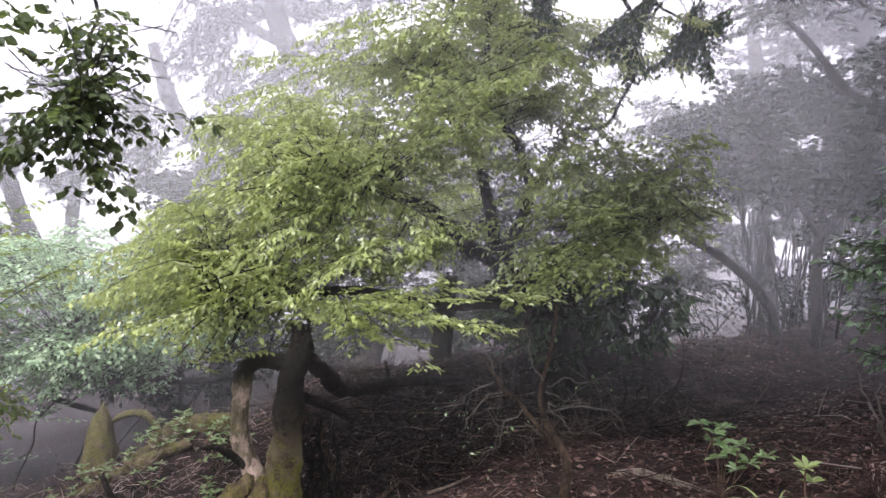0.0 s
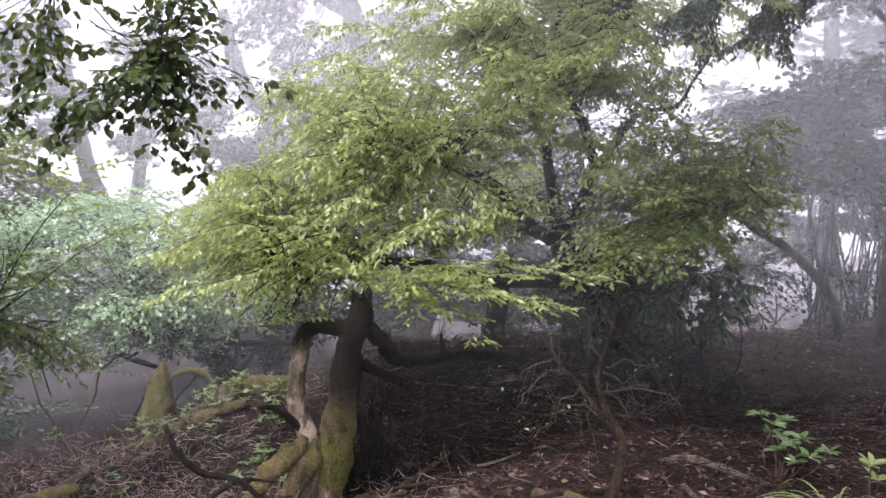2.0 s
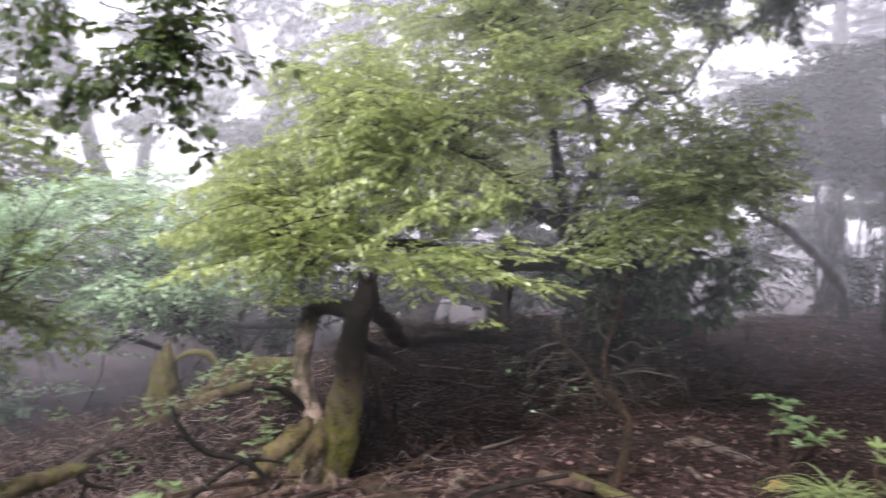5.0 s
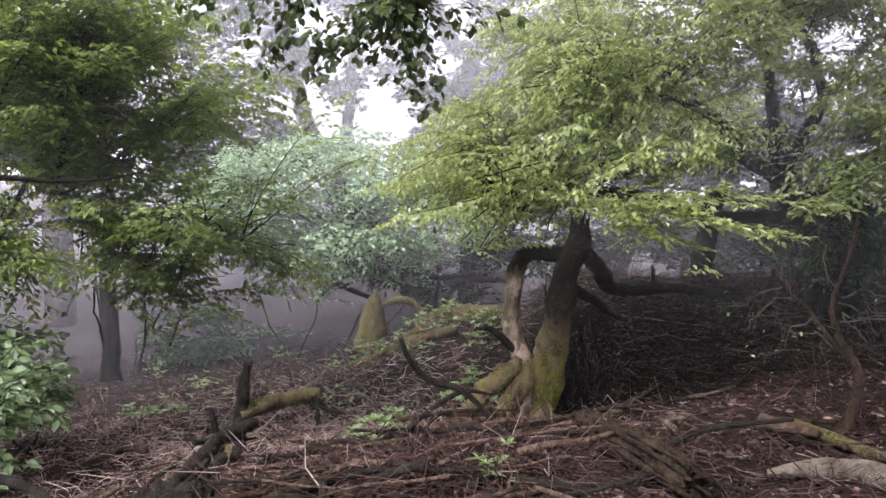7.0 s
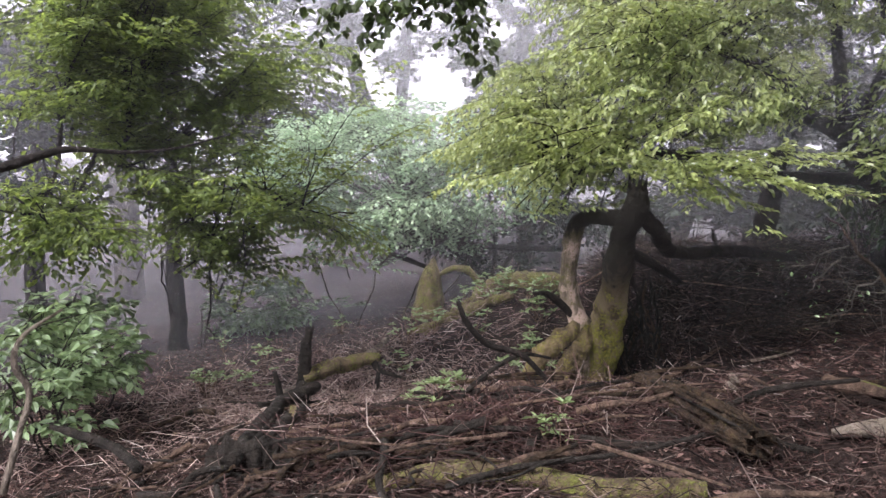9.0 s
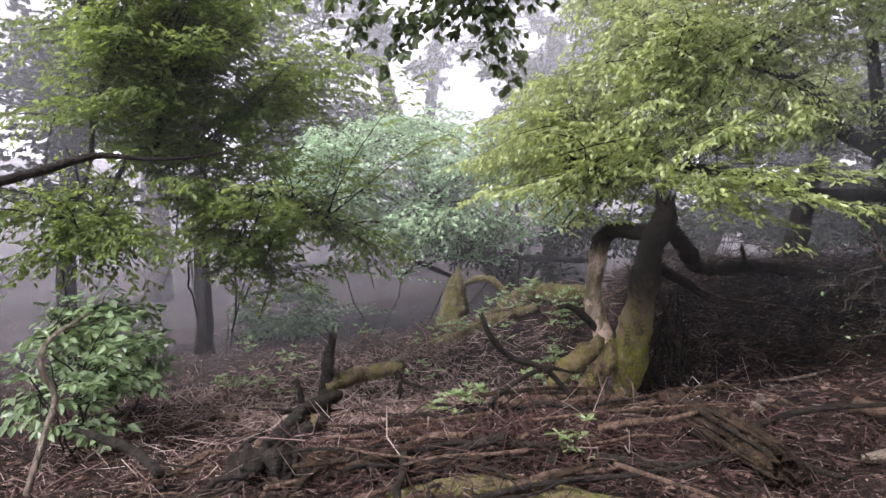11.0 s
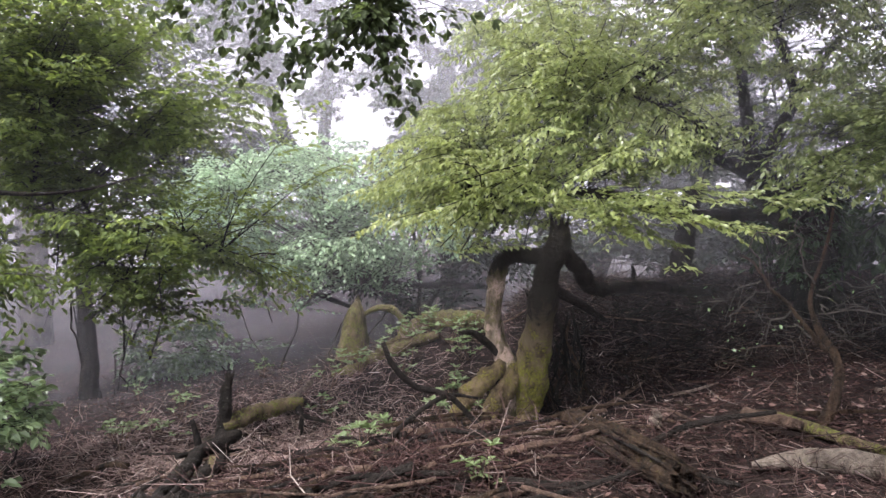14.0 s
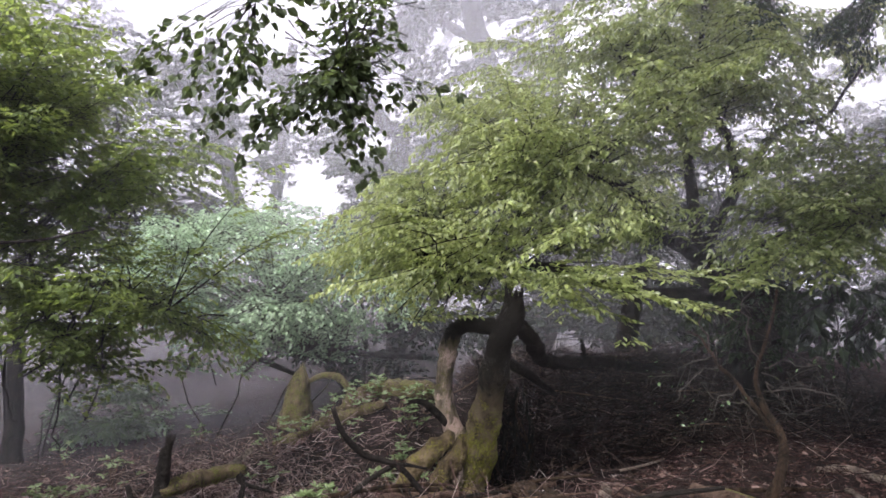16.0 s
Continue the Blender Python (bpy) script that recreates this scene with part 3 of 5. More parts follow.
tips_b = [(-2.78, 4.17, 1.98), (-1.84, 4.67, 1.20), (-2.05, 4.35, 1.05), (-1.59, 4.65, 1.04), (-2.73, 3.96, 1.28),
    (-3.14, 3.90, 1.66), (-3.04, 3.73, 1.08), (-3.06, 4.22, 2.23), (-2.47, 4.71, 2.32), (-2.17, 4.41, 1.31),
    (-1.98, 4.61, 1.47), (-1.62, 4.75, 1.27), (-1.80, 5.11, 2.03), (-2.35, 4.09, 1.01), (-2.55, 3.96, 1.14),
    (-2.76, 3.70, 0.86), (-3.33, 4.01, 2.54), (-2.82, 4.62, 2.76), (-2.44, 5.05, 2.90), (-2.49, 4.58, 1.93),
    (-3.27, 3.66, 1.37)]
tips_c = [(-2.10, 4.09, 2.38), (-1.92, 4.29, 2.39), (-1.75, 4.47, 2.40), (-2.15, 4.07, 2.12), (-2.02, 4.35, 2.13),
    (-1.82, 4.55, 2.22), (-2.36, 3.95, 2.29), (-2.25, 4.13, 1.86), (-2.08, 4.33, 2.73), (-1.90, 4.62, 2.81)]
tips_d = [(-1.97, 3.70, 2.24), (-1.82, 3.88, 2.33), (-1.79, 4.33, 2.34), (-2.09, 4.07, 2.06), (-1.74, 3.86, 2.03),
    (-1.64, 4.16, 1.98), (-1.47, 4.27, 1.97), (-1.18, 4.12, 1.98), (-1.11, 4.55, 2.01), (-1.90, 3.83, 1.76),
    (-1.77, 4.10, 1.75), (-1.60, 4.27, 1.75), (-1.39, 4.27, 1.77), (-2.17, 4.07, 1.54), (-2.00, 4.27, 1.51),
    (-1.83, 4.51, 1.48), (-1.44, 4.16, 1.51), (-2.15, 4.12, 1.24), (-1.95, 4.25, 1.21), (-1.61, 4.09, 1.25),
    (-1.33, 3.98, 1.25), (-1.30, 4.69, 1.07), (-1.94, 3.93, 1.00), (-1.71, 4.04, 0.99), (-1.61, 4.51, 0.96),
    (-2.20, 4.04, 1.83), (-2.20, 3.93, 1.06), (-1.41, 4.50, 1.03)]
tips_e = [(-1.92, 3.89, 2.58), (-1.92, 4.26, 2.60), (-1.65, 4.00, 2.60), (-1.99, 4.17, 2.39), (-1.83, 4.29, 2.34),
    (-1.57, 4.11, 2.44), (-1.87, 4.07, 2.15), (-1.64, 4.14, 2.12), (-1.48, 4.03, 2.25), (-2.00, 4.07, 1.97),
    (-1.74, 4.05, 1.92), (-2.04, 3.83, 2.46), (-2.04, 3.85, 2.15)]
HOLLOW_OPENINGS = [(-1.38, 4.39, 1.67, 0.13, 1.2, 0.07), (-1.16, 4.45, 1.64, 0.20, 1.2, 0.15), (-1.80, 4.10, 1.92, 0.10, 1.2, 0.05), (-1.92, 4.02, 2.16, 0.08, 1.2, 0.10),
    (-1.59, 4.21, 1.36, 0.11, 1.2, 0.05), (-2.08, 3.99, 1.40, 0.11, 1.2, 0.06), (-1.77, 4.12, 1.10, 0.13, 1.2, 0.05), (-1.40, 4.38, 1.32, 0.10, 1.2, 0.06),
    (-1.93, 4.06, 1.63, 0.08, 1.2, 0.05), (-2.07, 3.86, 1.95, 0.08, 1.2, 0.06), (-1.51, 4.30, 2.15, 0.13, 1.2, 0.08), (-1.17, 4.44, 1.26, 0.13, 1.2, 0.07)]
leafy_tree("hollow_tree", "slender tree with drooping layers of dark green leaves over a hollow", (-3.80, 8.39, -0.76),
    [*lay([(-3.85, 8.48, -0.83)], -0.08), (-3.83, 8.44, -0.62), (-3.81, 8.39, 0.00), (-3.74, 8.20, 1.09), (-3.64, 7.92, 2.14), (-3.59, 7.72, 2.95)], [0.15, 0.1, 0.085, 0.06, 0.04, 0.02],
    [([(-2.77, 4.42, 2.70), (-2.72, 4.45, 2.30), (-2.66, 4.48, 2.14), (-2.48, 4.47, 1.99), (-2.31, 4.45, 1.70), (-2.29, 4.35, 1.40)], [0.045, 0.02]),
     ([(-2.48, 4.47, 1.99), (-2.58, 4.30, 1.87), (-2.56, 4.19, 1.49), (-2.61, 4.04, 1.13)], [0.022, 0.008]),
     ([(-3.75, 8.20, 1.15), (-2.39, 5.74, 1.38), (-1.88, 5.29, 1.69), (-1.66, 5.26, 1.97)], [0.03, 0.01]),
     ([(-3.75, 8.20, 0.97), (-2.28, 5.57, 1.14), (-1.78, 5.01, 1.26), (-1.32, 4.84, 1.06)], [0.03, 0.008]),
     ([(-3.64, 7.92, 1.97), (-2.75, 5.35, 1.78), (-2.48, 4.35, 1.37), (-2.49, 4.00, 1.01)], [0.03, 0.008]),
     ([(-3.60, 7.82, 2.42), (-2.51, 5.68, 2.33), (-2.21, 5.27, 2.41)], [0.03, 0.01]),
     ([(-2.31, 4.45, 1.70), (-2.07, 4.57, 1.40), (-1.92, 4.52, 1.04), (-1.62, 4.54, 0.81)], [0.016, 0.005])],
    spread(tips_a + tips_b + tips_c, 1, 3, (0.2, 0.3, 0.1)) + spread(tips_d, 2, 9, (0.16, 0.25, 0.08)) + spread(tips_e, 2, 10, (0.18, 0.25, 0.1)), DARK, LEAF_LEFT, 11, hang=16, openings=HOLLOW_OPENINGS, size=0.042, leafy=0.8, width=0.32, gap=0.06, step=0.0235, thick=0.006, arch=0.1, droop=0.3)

# ---- the branch that hangs over the camera's head ----
hang_tips = [(-0.86, 3.34, 2.01), (-0.79, 3.35, 2.09), (-0.71, 3.29, 2.01), (-0.66, 3.25, 1.90), (-0.57, 3.18, 1.95),
    (-0.79, 3.23, 2.03), (-0.61, 3.27, 2.07), (-0.48, 3.17, 2.09), (-0.41, 3.17, 2.18), (-0.35, 3.46, 2.19),
    (-0.25, 3.39, 2.08), (-0.31, 3.27, 1.97), (-0.22, 3.35, 1.92), (-0.16, 3.52, 1.88), (-0.20, 3.43, 2.26),
    (-0.08, 3.43, 2.19), (0.01, 3.30, 2.19), (-0.39, 3.33, 2.05), (-1.10, 3.20, 2.19), (-0.96, 3.06, 2.11),
    (-1.14, 3.14, 2.22), (-0.68, 3.18, 2.23), (-0.30, 3.41, 2.28), (-0.46, 3.06, 2.52), (-0.39, 3.25, 2.61),
    (-0.27, 3.33, 2.60), (-0.11, 3.16, 2.58), (-0.45, 3.34, 2.48), (-0.32, 3.36, 2.45), (-0.14, 3.12, 2.44),
    (-0.52, 3.30, 2.34), (-0.07, 3.15, 2.37), (-0.21, 3.30, 2.27)]
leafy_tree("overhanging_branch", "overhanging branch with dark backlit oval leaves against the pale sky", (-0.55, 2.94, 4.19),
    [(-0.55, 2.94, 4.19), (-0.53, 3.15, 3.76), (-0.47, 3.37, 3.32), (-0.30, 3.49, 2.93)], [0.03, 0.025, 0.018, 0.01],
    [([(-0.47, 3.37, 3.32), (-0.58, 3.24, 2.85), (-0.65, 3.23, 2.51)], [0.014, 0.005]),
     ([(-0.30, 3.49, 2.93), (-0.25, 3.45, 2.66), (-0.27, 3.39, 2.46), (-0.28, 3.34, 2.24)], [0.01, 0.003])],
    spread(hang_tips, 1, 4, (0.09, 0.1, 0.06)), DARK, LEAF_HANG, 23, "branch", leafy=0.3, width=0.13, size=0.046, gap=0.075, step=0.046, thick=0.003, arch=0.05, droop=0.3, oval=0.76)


# ---- the conifer bough high over the bank ----
conifer_tips = [(2.20, 4.72, 3.02), (2.35, 4.65, 2.93), (2.46, 4.61, 2.98), (2.64, 4.62, 2.93), (2.81, 4.52, 2.84),
    (2.97, 4.55, 2.93), (3.10, 4.47, 2.89), (3.24, 4.49, 2.81), (2.58, 4.65, 3.09), (2.77, 4.55, 3.02),
    (3.03, 4.51, 3.02), (2.28, 4.69, 3.13), (2.06, 4.78, 3.10)]
leafy_tree("conifer_bough", "dark conifer bough with drooping sprays of needles", (2.43, 5.31, 4.95),
    [(2.43, 5.31, 4.95), (2.56, 5.02, 4.17), (2.66, 4.73, 3.54), (2.80, 4.54, 3.13)], [0.04, 0.03, 0.02, 0.01],
    [([(2.56, 5.02, 4.17), (2.30, 4.80, 3.56), (2.19, 4.73, 3.20)], [0.015, 0.006]),
     ([(2.66, 4.73, 3.54), (2.94, 4.57, 3.30), (3.15, 4.43, 3.03)], [0.015, 0.006])],
    spread(conifer_tips, 1, 14, (0.09, 0.09, 0.05)), DARK, LEAF_DARK, 29, "branch", leafy=0.4, width=0.1, size=0.035, gap=0.03, step=0.011, thick=0.005, arch=0.05, droop=1.0)


# ---- the twin-stemmed mossy tree, broken off at the top ----
def build_twin():
    base = (0.40, 4.48, 0.12)
    root = thing("twisted_tree", base, "old twisted twin-stemmed tree with moss, broken off above", "tree")
    s = Soup()
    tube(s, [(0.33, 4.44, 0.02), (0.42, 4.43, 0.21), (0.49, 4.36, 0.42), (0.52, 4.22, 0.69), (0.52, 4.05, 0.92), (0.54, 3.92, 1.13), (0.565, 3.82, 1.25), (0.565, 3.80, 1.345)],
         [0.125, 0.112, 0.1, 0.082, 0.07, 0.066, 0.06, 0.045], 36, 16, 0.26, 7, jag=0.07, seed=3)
    # the dark top is crown shade put into the bark colour
    under(root, "main_stem", s, MOSSY, "thick stem with ochre moss below and a splintered top darkened for shade")
    s = Soup()
    tube(s, [(0.31, 4.39, 0.07), (0.35, 4.34, 0.28), (0.39, 4.34, 0.47), (0.32, 4.39, 0.65), (0.29, 4.39, 0.81), (0.30, 4.39, 0.99), (0.32, 4.40, 1.08), (0.37, 4.36, 1.155), (0.46, 4.17, 1.175), (0.55, 3.93, 1.17)],
         [0.085, 0.07, 0.06, 0.05, 0.044, 0.047, 0.048, 0.046, 0.042, 0.05], 26, 14, 0.28, 9, seed=8)
    under(root, "side_stem", s, PALE, "pale pinkish stem with peeling bark that arches over, painted dark above for shade")
    s = Soup()
    tube(s, [(0.03, 4.30, 0.14), (0.14, 4.30, 0.37), (0.24, 4.29, 0.46), (0.38, 4.36, 0.56)], [0.045, 0.05, 0.05, 0.045], 20, 12, 0.5, 15, seed=5)
    under(root, "root", s, ROOTS)
    s = Soup()
    tube(s, [(0.24, 4.24, 0.15), (0.29, 4.26, 0.33), (0.38, 4.28, 0.45), (0.40, 4.33, 0.55)], [0.05, 0.055, 0.05, 0.03], 20, 12, 0.5, 15, seed=6)
    under(root, "root", s, ROOTS)
    s = Soup()
    tube(s, [(0.44, 4.28, 0.10), (0.46, 4.33, 0.25), (0.39, 4.38, 0.39)], [0.04, 0.055, 0.04], 18, 12, 0.5, 15, seed=9)
    under(root, "root", s, ROOTS)
    s = Soup()
    tube(s, [(0.34, 4.38, 0.59), (0.24, 4.34, 0.68), (0.17, 4.30, 0.73), (0.10, 4.25, 0.74)], [0.03, 0.022, 0.017, 0.008], 10, 5, 0.25, 12, jag=0.015, seed=4)
    under(root, "stub", s, DARK)
    s = Soup()
    tube(s, [(0.57, 3.85, 1.23), (0.67, 3.92, 1.13), (0.81, 4.19, 1.02), (1.00, 4.51, 0.95), (1.20, 4.72, 0.93), (1.49, 4.95, 0.91), (1.78, 5.17, 0.87)], [0.05, 0.042, 0.038, 0.034, 0.034, 0.03, 0.024], 14, 7, 0.5, 11, wander=0.014, seed=12)
    under(root, "fallen_limb", s, DARK)
    s = Soup()
    tube(s, [(0.53, 4.05, 1.03), (0.66, 4.15, 0.96), (0.79, 4.32, 0.88), (0.95, 4.52, 0.77)], [0.03, 0.026, 0.024, 0.012], 10, 5, 0.2, 9, seed=13)
    under(root, "stub", s, DARK)
    s = Soup()
    tube(s, [(1.16, 4.68, 0.97), (1.15, 4.69, 1.02), (1.14, 4.70, 1.08)], [0.02, 0.017, 0.008], 8, 4, 0.2, 9, jag=0.01, seed=14)
    under(root, "stub", s, DARK)


build_twin()


def build_rootlets():
    """Fine roots that hang and trail behind the twin stems."""
    rng = np.random.default_rng(21)
    root = thing("root_mass", (0.72, 4.54, 0.19), "mass of dark fine roots trailing down behind mossy stems", "roots")
    a, b = np.array((0.68, 4.67, 0.63)), np.array((0.74, 4.44, 0.20))
    for k in range(34):
        p = a + rng.normal(0, 1, 3) * (0.11, 0.06, 0.2)
        q = b + rng.normal(0, 1, 3) * (0.12, 0.08, 0.04)
        s = Soup()
        tube(s, [p, p * 0.6 + q * 0.4 + rng.normal(0, 0.05, 3), p * 0.25 + q * 0.75 + rng.normal(0, 0.05, 3), q], [0.009, 0.003], 5, 5, 0.2, 18, wander=0.012, seed=k)
        under(root, "rootlet", s, DARK if k % 4 else ROTTEN)


build_rootlets()


# ---- mossy stump, its arched root and the mossy fallen log behind the twin stems ----
def single(name, points, radii, mat, label, category, sides=12, lumps=0.18, grain=6, jag=0.0, wander=0.0, seed=0, group="", steps=6):
    at = points[0]
    root = Soup()
    sides, steps = (sides, steps) if max(radii) < 0.025 else (sides + 8, steps + 6)
    tube(root, points, radii, sides, steps, lumps, grain, jag, wander, seed)
    root.v = [v - np.array(at) for v in root.v]
    ob = new(name, root.mesh(name, mat))
    ob.location = at
    return tagged(ob, label, category, group)


single("tree_stump", [(-0.82, 7.25, -0.06), (-0.81, 7.26, 0.15), (-0.80, 7.26, 0.34), (-0.78, 7.26, 0.49)], [0.16, 0.135, 0.10, 0.025], MOSSLOG, "tall broken stump with yellow-green moss", "stump", jag=0.06, seed=2)
single("arched_root", [(-0.73, 7.26, 0.36), (-0.59, 7.18, 0.44), (-0.43, 7.10, 0.43), (-0.32, 7.11, 0.28), (-0.29, 7.11, 0.18)], [0.015, 0.024, 0.03, 0.026, 0.02], MOSSLOG, "arched mossy root beside the stump", "root", lumps=0.5, seed=3)
single("fallen_log", lay([(-0.52, 6.75, 0.1), (-0.28, 6.5, 0.2), (-0.02, 6.25, 0.4), (0.2, 6.05, 0.5), (0.38, 5.9, 0.4)], 0.05), [0.05, 0.075, 0.085, 0.08, 0.03], MOSSLOG, "thick moss-covered fallen log on the slope", "log", lumps=0.6, grain=7, wander=0.03, seed=4)
single("fallen_log", lay([(-0.92, 6.6, 0.1), (-0.62, 6.4, 0.1), (-0.36, 6.1, 0.16), (-0.06, 5.9, 0.23)], 0.05), [0.03, 0.042, 0.045, 0.03], MOSSLOG, "slim mossy log among dry branches", "log", lumps=0.6, wander=0.02, seed=5)
single("fallen_pole", lay([(-1.42, 4.5, 0.0), (-1.32, 5.0, 0.0), (-1.2, 5.6, 0.0), (-1.02, 6.2, 0.0)], 0.08), [0.022, 0.03, 0.03, 0.022], BLEACHED, "pale weathered pole lying on the slope", "branch", lumps=0.2, grain=9, wander=0.015, seed=6)

# ---- dead wood in front ----
def build_snag():
    """The broken branch with an upright stub and a mossy arm."""
    root = thing("broken_branch", (-1.13, 4.00, 0.15), "dark broken branch with an upright stub and a mossy arm", "branch")
    s = Soup()
    tube(s, [(-1.13, 4.00, 0.16), (-1.12, 4.01, 0.31), (-1.11, 4.01, 0.46), (-1.09, 4.01, 0.56)], [0.034, 0.033, 0.029, 0.023], 14, 10, 0.35, 16, jag=0.025, seed=1)
    under(root, "stub", s, DARK)
    s = Soup()
    tube(s, [(-1.13, 4.00, 0.28), (-1.03, 4.10, 0.31), (-0.92, 4.26, 0.31), (-0.78, 4.35, 0.32)], [0.033, 0.047, 0.043, 0.029], 16, 12, 0.4, 14, jag=0.02, seed=2)
    under(root, "arm", s, MOSSLOG, "arm thick with moss")
    for k in range(3):
        s = Soup()
        tube(s, [(-0.80, 4.32, 0.31), (-0.77, 4.30, 0.26), tuple(np.array((-0.74, 4.28, 0.15)) + np.array((0.08 * (k - 0.4) * (-1) ** k, 0.02 * k, 0.03 * k)))], [0.016, 0.013, 0.007], 6, 4, 0.2, 20, seed=k)
        under(root, "twig", s, DARK)
    s = Soup()
    tube(s, [(-1.06, 4.02, 0.23), (-1.14, 3.78, 0.24), (-1.10, 3.32, 0.30), (-1.08, 3.01, 0.32), (-1.03, 2.71, 0.34)], [0.034, 0.034, 0.033, 0.029, 0.029], 14, 10, 0.4, 14, wander=0.008, seed=3)
    under(root, "limb", s, DARK)
    s = Soup()
    tube(s, [(-1.18, 3.78, 0.19), (-1.19, 3.78, 0.28), (-1.21, 3.77, 0.38)], [0.023, 0.018, 0.012], 8, 5, 0.2, 18, jag=0.01, seed=4)
    under(root, "twig", s, DARK)
    s = Soup()
    tube(s, [(-1.24, 3.63, 0.15), (-1.29, 3.61, 0.17), (-1.33, 3.60, 0.19)], [0.021, 0.016, 0.010], 8, 5, 0.2, 18, jag=0.01, seed=5)
    under(root, "twig", s, DARK)
    s = Soup()
    tube(s, [(-1.22, 3.64, 0.12), (-1.15, 3.73, 0.11), (-1.13, 3.87, 0.21), (-1.12, 3.98, 0.26)], [0.026, 0.029, 0.029, 0.026], 8, 5, 0.2, 18, seed=6)
    under(root, "twig", s, DARK)
    s = Soup()
    tube(s, [(-1.00, 3.56, 0.27), (-1.01, 3.23, 0.28), (-1.00, 2.95, 0.27), (-0.98, 2.73, 0.27)], [0.03, 0.034, 0.04, 0.05], 14, 10, 0.5, 14, wander=0.008, seed=7)
    under(root, "limb", s, DARK)
    s = Soup()
    tube(s, [(-1.15, 2.78, 0.28), (-1.02, 2.79, 0.31), (-0.90, 2.82, 0.28), (-0.79, 2.79, 0.27)], [0.05, 0.075, 0.08, 0.04], 18, 12, 0.9, 12, seed=8)
    under(root, "root_clump", s, DARK, "black crumbling clump of roots")
    s = Soup()
    tube(s, [(-1.01, 3.41, 0.32), (-0.99, 3.28, 0.26), (-0.96, 3.12, 0.25), (-0.92, 2.96, 0.24)], [0.014, 0.013, 0.012, 0.008], 8, 6, 0.4, 18, wander=0.006, seed=9)
    under(root, "twig", s, MOSSLOG)


build_snag()
single("fallen_branch", [(-1.85, 2.87, 0.38), (-1.70, 2.84, 0.36), (-1.54, 2.80, 0.33), (-1.37, 2.64, 0.32)], [0.012, 0.02, 0.022, 0.018], DARK, "black crooked fallen branch in the brush", "branch", lumps=0.4, grain=14, seed=51)
single("fallen_branch", [(-0.59, 2.65, 0.35), (-0.52, 2.83, 0.36), (-0.40, 3.02, 0.37), (-0.29, 3.20, 0.39)], [0.02, 0.018, 0.016, 0.01], DARK, "dark dead branch slanting through the brush", "branch", lumps=0.3, grain=14, seed=52)
single("fallen_branch", [(-0.52, 3.01, 0.39), (-0.42, 2.92, 0.39), (-0.31, 2.87, 0.37), (-0.16, 2.82, 0.36)], [0.013, 0.015, 0.016, 0.014], BLEACHED, "smooth pale fallen branch on the brush", "branch", lumps=0.2, grain=14, seed=53)


def build_curved():
    root = thing("curved_branch", (0.18, 3.70, 0.40), "curved dark dead branch rising from the brush", "branch")
    s = Soup()
    tube(s, [(0.19, 3.74, 0.37), (0.04, 3.70, 0.53), (-0.12, 3.65, 0.59), (-0.22, 3.59, 0.70), (-0.27, 3.59, 0.81)], [0.013, 0.015, 0.015, 0.014, 0.011], 10, 7, 0.15, 16, jag=0.012, seed=3)
    under(root, "main_stem", s, DARK)
    s = Soup()
    tube(s, [(0.18, 3.75, 0.51), (0.04, 3.72, 0.53), (-0.09, 3.60, 0.49), (-0.20, 3.49, 0.42), (-0.26, 3.44, 0.36)], [0.006, 0.011, 0.012, 0.012, 0.011], 10, 7, 0.15, 16, seed=4)
    under(root, "side_stem", s, DARK)


build_curved()


def build_rotten():
    """A rotten log that has split into slabs along its length."""
    a, b = (np.array(q) for q in ((0.55, 3.24, 0.555), (0.77, 2.44, 0.60)))
    root = thing("rotten_log", tuple((a + b) / 2), "rotten brown log split into slabs along its grain", "log")
    rng = np.random.default_rng(4)
    along = unit(b - a)
    side = unit(np.cross(along, UP))
    core = Soup()
    tube(core, [a, (a + b) / 2, b], [0.04, 0.046, 0.038], 22, 22, 0.7, 13, jag=0.06, seed=3)
    under(root, "core", core, ROTTEN)
    for k in range(24):
        turn = rng.uniform(0, 6.28)
        off = (side * math.cos(turn) + UP * math.sin(turn) * 0.75) * rng.uniform(0.04, 0.07)
        u = rng.uniform(0, 0.3)
        p = a + (b - a) * u + off
        q = a + (b - a) * min(1.05, u + rng.uniform(0.5, 0.95)) + off * rng.uniform(0.9, 1.15)
        s = Soup()
        tube(s, [p, (p + q) / 2 + rng.normal(0, 0.004, 3), q], [rng.uniform(0.003, 0.008), rng.uniform(0.006, 0.016), rng.uniform(0.003, 0.008)], 5, 10, 0.4, 18, jag=0.05, seed=k)
        under(root, "slab", s, DARK if k % 3 == 0 else ROTTEN)


build_rotten()
single("mossy_log", lay([(-0.48, 2.52, 0.47), (-0.26, 2.51, 0.42), (0.00, 2.42, 0.41), (0.28, 2.35, 0.45), (0.57, 2.25, 0.49)], 0.025), [0.028, 0.042, 0.042, 0.036, 0.032], MOSSLOG, "long mossy yellow-brown log on the brush", "log", lumps=0.3, wander=0.01, seed=7)
single("bleached_log", lay([(1.06, 2.62, 0.54), (1.17, 2.58, 0.57), (1.30, 2.50, 0.60), (1.42, 2.40, 0.62), (1.60, 2.24, 0.65)], 0.04), [0.01, 0.032, 0.04, 0.044, 0.046], BLEACHED, "smooth grey bleached log on brown needles", "log", lumps=0.16, grain=7, seed=8)
